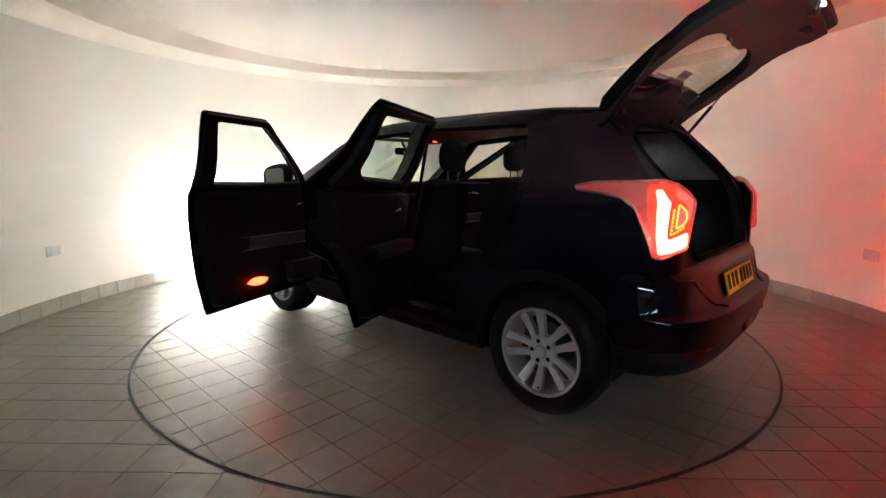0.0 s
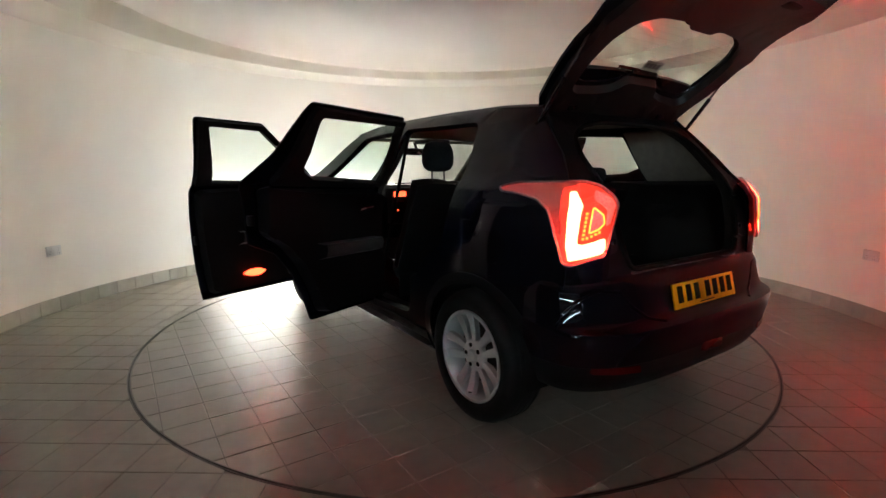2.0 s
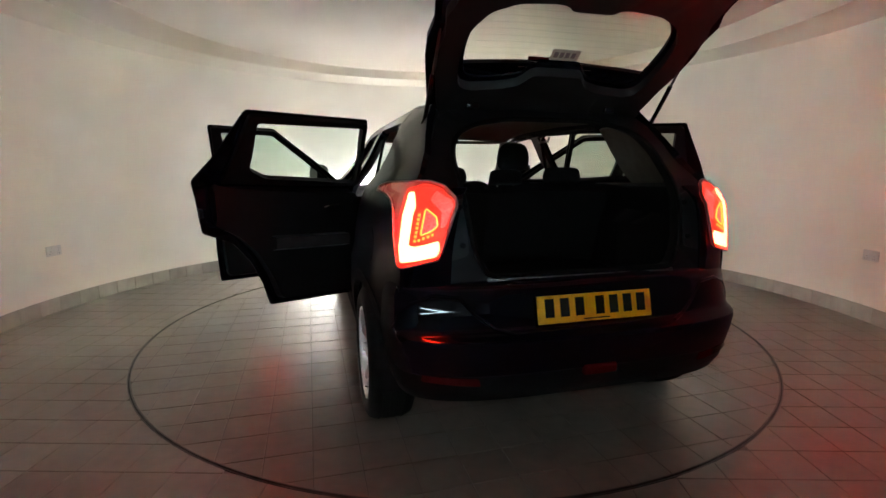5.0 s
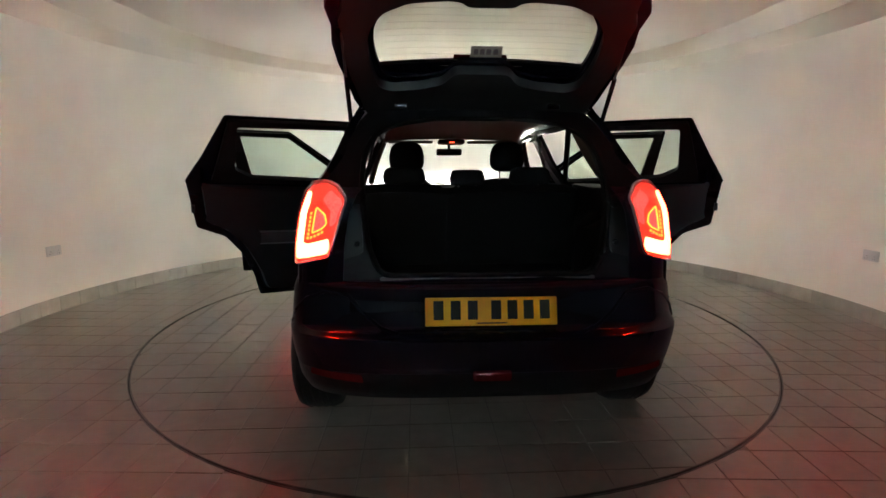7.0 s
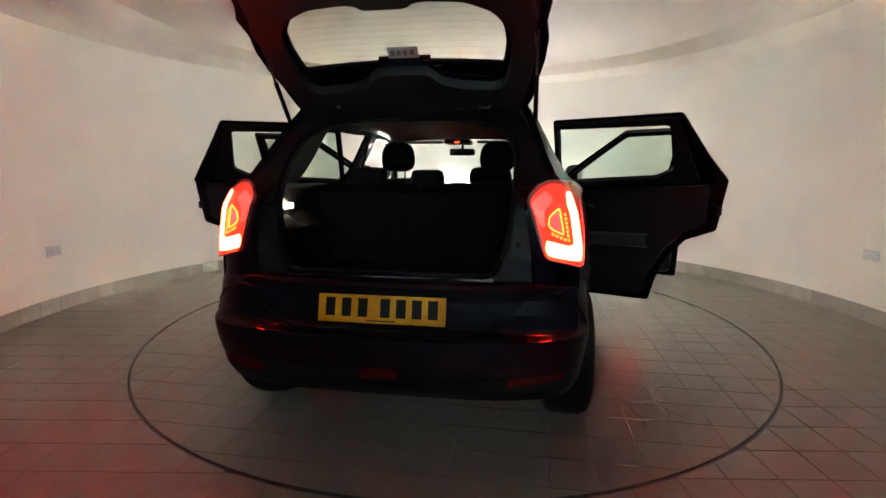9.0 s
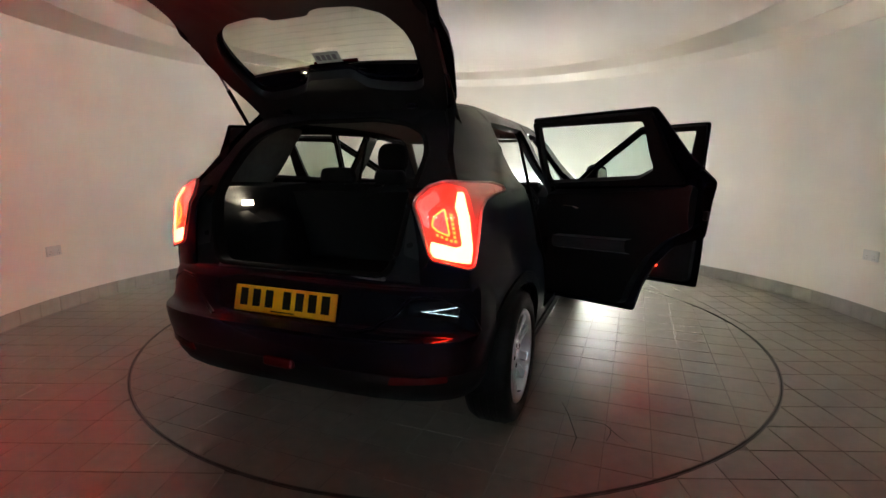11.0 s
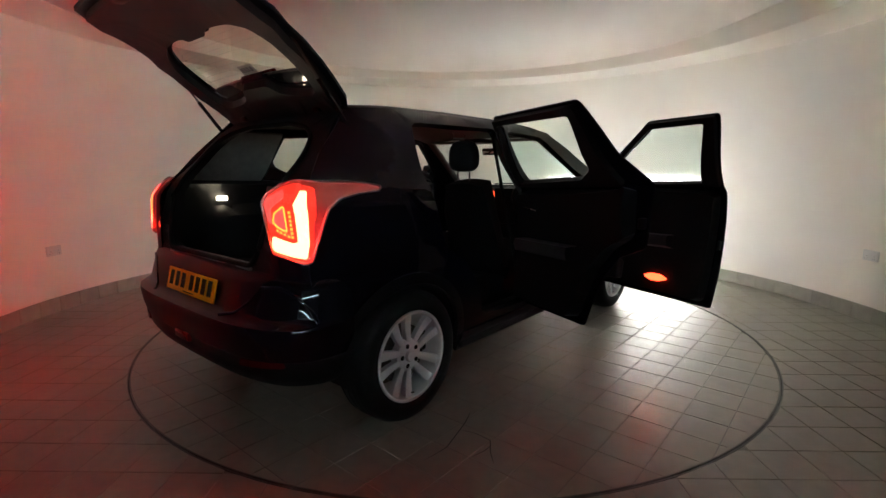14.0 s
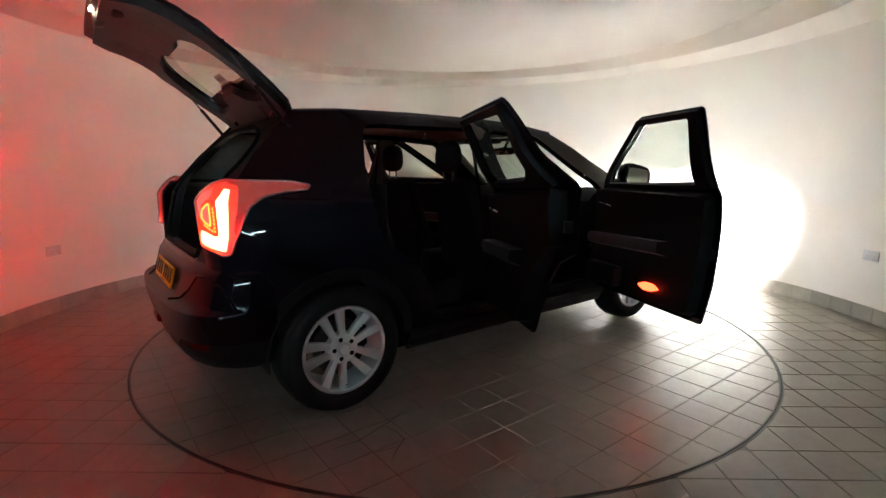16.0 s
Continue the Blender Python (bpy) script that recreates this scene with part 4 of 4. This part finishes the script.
for s in (-1, 1):
    part("sun_visor", box(s * 0.34 - 0.19, s * 0.34 + 0.19, 0.32, 0.46, 1.445, 1.462, 0.006), LINING, car, "pale grey sun visor")
part("boot_light", box(-0.64, -0.60, -1.585, -1.525, 1.030, 1.055, 0.003), BOOT_LED, car, "small lit warm boot lamp")


# ---- wheels ----
def road_wheel(s, y):
    w = new("wheel")
    w.parent = car
    prof = [(0.223, -0.088), (0.240, -0.104), (0.285, -0.108), (0.311, -0.095), (0.322, -0.070), (0.326, 0.0), (0.322, 0.070), (0.311, 0.095), (0.285, 0.108), (0.240, 0.104), (0.223, 0.088)]
    part("tyre", lathe(prof, 64), TYRE, w, "black rubber tyre")
    bm = bmesh.new()
    for x in (-0.055, -0.018, 0.018, 0.055):
        lathe([(0.3255, x - 0.004), (0.3275, x - 0.002), (0.3275, x + 0.002), (0.3255, x + 0.004)], 64, bm=bm)
    part("tread_rib", bm, TYRE, w)
    rim = part("rim", lathe([(0.190, -0.09), (0.196, -0.02), (0.200, 0.04), (0.206, 0.085), (0.211, 0.099), (0.223, 0.101), (0.226, 0.097), (0.226, 0.080)], 64), ALLOY, w, "silver alloy rim")
    hub = part("hub_cap", lathe([(0.0005, 0.088), (0.026, 0.088), (0.031, 0.083), (0.033, 0.076), (0.066, 0.075), (0.080, 0.066), (0.084, 0.03)], 40), ALLOY, w, "silver hub")
    for k in range(5):
        for q in (-1, 1):
            bm = bmesh.new()
            rows = []
            for t in range(7):
                r = 0.055 + 0.155 * t / 6
                off = q * (0.021 + 0.030 * t / 6)
                hw = 0.0140 + 0.0105 * t / 6
                x = 0.072 + 0.016 * t / 6 - 0.006 * math.sin(math.pi * t / 6)
                rows.append([(x - 0.030, off - hw, r), (x - 0.003, off - hw, r), (x, off - hw * 0.6, r), (x, off + hw * 0.6, r), (x - 0.003, off + hw, r), (x - 0.030, off + hw, r)])
            made = loft(rows, True)
            part("spoke", shift(made, pose(0, 0, 0, 72 * k + 18, 0, 0)), ALLOY, w)
        part("wheel_nut", shift(lathe([(0.0005, 0.0775), (0.0115, 0.0775), (0.0115, 0.05)], 14), pose(0, 0.052 * math.sin(radians(72 * k + 54)), 0.052 * math.cos(radians(72 * k + 54)))), DARK, w, "dark recessed wheel nut")
    part("brake_disc", lathe([(0.075, 0.02), (0.075, 0.028), (0.145, 0.028), (0.145, 0.01), (0.075, 0.01)], 48), DISC, w, "steel brake disc")
    part("caliper", box(0.0, 0.05, 0.06, 0.15, -0.02, 0.09, 0.012), DARK, w)
    part("valve", tube([(0.078, 0.0, -0.193), (0.098, 0.0, -0.184)], 0.003, 6), RUBBER_SEAL, w)
    w.matrix_basis = pose(s * 0.775, y, HUB_Z, 0, 0, 0 if s > 0 else 180)
    return w


for s in (-1, 1):
    for y in (HUB_R, HUB_F):
        road_wheel(s, y)


# ---- tiles ----
def tile_mesh(cx, cy, pitch, inner=0.0, outer=99.0):
    """One tile round (cx, cy), trimmed to a ring about the origin; None where nothing is left."""
    h = pitch / 2 - 0.0018
    pts = []
    far = [math.hypot(cx + sx * h, cy + sy * h) for sx in (-1, 1) for sy in (-1, 1)]
    nx, ny = max(abs(cx) - h, 0), max(abs(cy) - h, 0)
    if max(far) <= inner + 0.012 or math.hypot(nx, ny) >= outer - 0.012:
        return None
    trimmed = math.hypot(nx, ny) < inner or max(far) > outer
    corners = [(-h, -h), (h, -h), (h, h), (-h, h)]
    if trimmed:
        for (ax, ay), (bx, by) in zip(corners, corners[1:] + corners[:1]):
            for k in range(8):
                x, y = cx + ax + (bx - ax) * k / 8, cy + ay + (by - ay) * k / 8
                r = math.hypot(x, y)
                q = min(max(r, inner), outer) / r
                pts.append((x * q - cx, y * q - cy))
        clean = []
        for q in pts:
            if not clean or math.hypot(q[0] - clean[-1][0], q[1] - clean[-1][1]) > 0.002:
                clean.append(q)
        pts = clean
        area = abs(sum(a[0] * b[1] - b[0] * a[1] for a, b in zip(pts, pts[1:] + pts[:1]))) / 2
        if len(pts) < 3 or area < 0.0012:
            return None
    else:
        pts = corners
    key = "tile_%d" % round(pitch * 10000) if not trimmed else ""
    if key and key in bpy.data.meshes:
        return bpy.data.meshes[key]
    n = len(pts)
    verts, faces = [], []
    for z, inset in ((-0.0035, 0.0), (-0.001, 0.0), (0.0, 0.0018)):
        for x, y in pts:
            L = math.hypot(x, y) or 1
            verts.append((x - x / L * inset, y - y / L * inset, z))
    for lev in (0, n):
        for k in range(n):
            faces.append((lev + k, lev + (k + 1) % n, lev + n + (k + 1) % n, lev + n + k))
    faces.append(tuple(range(2 * n, 3 * n)))
    me = bpy.data.meshes.new(key or "trimmed_tile")
    me.from_pydata(verts, [], faces)
    me.materials.append(TILE)
    return me


def lay_tiles(parent, pitch, ox, oy, area, inner, outer, near):
    """Lays the grid; the 300 tiles that near() rates lowest are objects, the others one mesh."""
    cells = []
    n = 45
    for i in range(-n, n):
        for j in range(-n, n):
            cx, cy = ox + i * pitch, oy + j * pitch
            if area(cx, cy):
                me = tile_mesh(cx, cy, pitch, inner, outer)
                if me:
                    cells.append((near(cx, cy), cx, cy, me))
    cells.sort(key=lambda c: c[0])
    rng = random.Random(5)
    for _, cx, cy, me in cells[:300]:
        ob = new("tile", me)
        ob.parent = parent
        ob.matrix_basis = pose(cx, cy, rng.uniform(-0.0004, 0.0004), rng.gauss(0, 0.06), rng.gauss(0, 0.06), 0)
    vs, fs = [], []
    for _, cx, cy, me in cells[300:]:
        base = len(vs)
        dz = rng.uniform(-0.0004, 0.0004)
        vs += [(v.co.x + cx, v.co.y + cy, v.co.z + dz) for v in me.vertices]
        fs += [tuple(base + k for k in f.vertices) for f in me.polygons]
    if vs:
        me = bpy.data.meshes.new("far_tiles")
        me.from_pydata(vs, [], fs)
        me.materials.append(TILE)
        ob = tagged(new("far_tiles", me), "beige square floor tiles", kind="stuff")
        ob.parent = parent


lay_tiles(table, TABLE_PITCH, 0.1835, -0.3585, lambda x, y: True, 0.0, TABLE_R - 0.008, lambda x, y: -abs(x) - 0.3 * abs(y))
lay_tiles(floor, PITCH, 0.192, -1.57, lambda x, y: math.hypot(x, y) < WALL_R + 0.15 or (abs(x) < DOOR_HALF and y < 0 and y > -7.4), TABLE_R + 0.013, 99.0,
          lambda x, y: math.hypot(x, y + 2.4) if y > -3.6 else 50 - y)


# skirting of single tiles round the wall
step = PITCH / WALL_R
half = step / 2 - 0.0022 / WALL_R
rows = []
for k in range(5):
    a = -half + 2 * half * k / 4
    rows.append([(math.sin(a) * r, -math.cos(a) * r + WALL_R, z) for r, z in ((WALL_R - 0.001, 0.0), (WALL_R - 0.009, 0.0), (WALL_R - 0.009, 0.121), (WALL_R - 0.006, 0.124), (WALL_R - 0.001, 0.124))])
bm = loft(rows)
bm.faces.new([v for v in bm.verts[:5]])
bm.faces.new([v for v in bm.verts[-5:]][::-1])
first = part("skirting_tile", bm, SKIRT, bpy.data.objects["wall_round"], smooth=30)
count = int((math.tau - 2 * door_ang) / step)
for k in range(count):
    a = door_ang + step * (k + 0.5)
    ob = first if k == 0 else new("skirting_tile", first.data)
    ob.parent = bpy.data.objects["wall_round"]
    ob.matrix_basis = pose(WALL_X, 0, 0, 0, 0, math.degrees(a)) @ pose(0, -WALL_R, 0)


def motions():
    """The turntable and the car on it turn at an even pace."""
    rows = [(t, 47.25 - 6.17 * t) for t in range(0, 17)]
    walk(table, [(t, pose(0, 0, 0, 0, 0, a)) for t, a in rows])
    walk(car, [(t, pose(0, 0, 0, 0, 0, a) @ pose(0.013, 0, 0)) for t, a in rows])


motions()
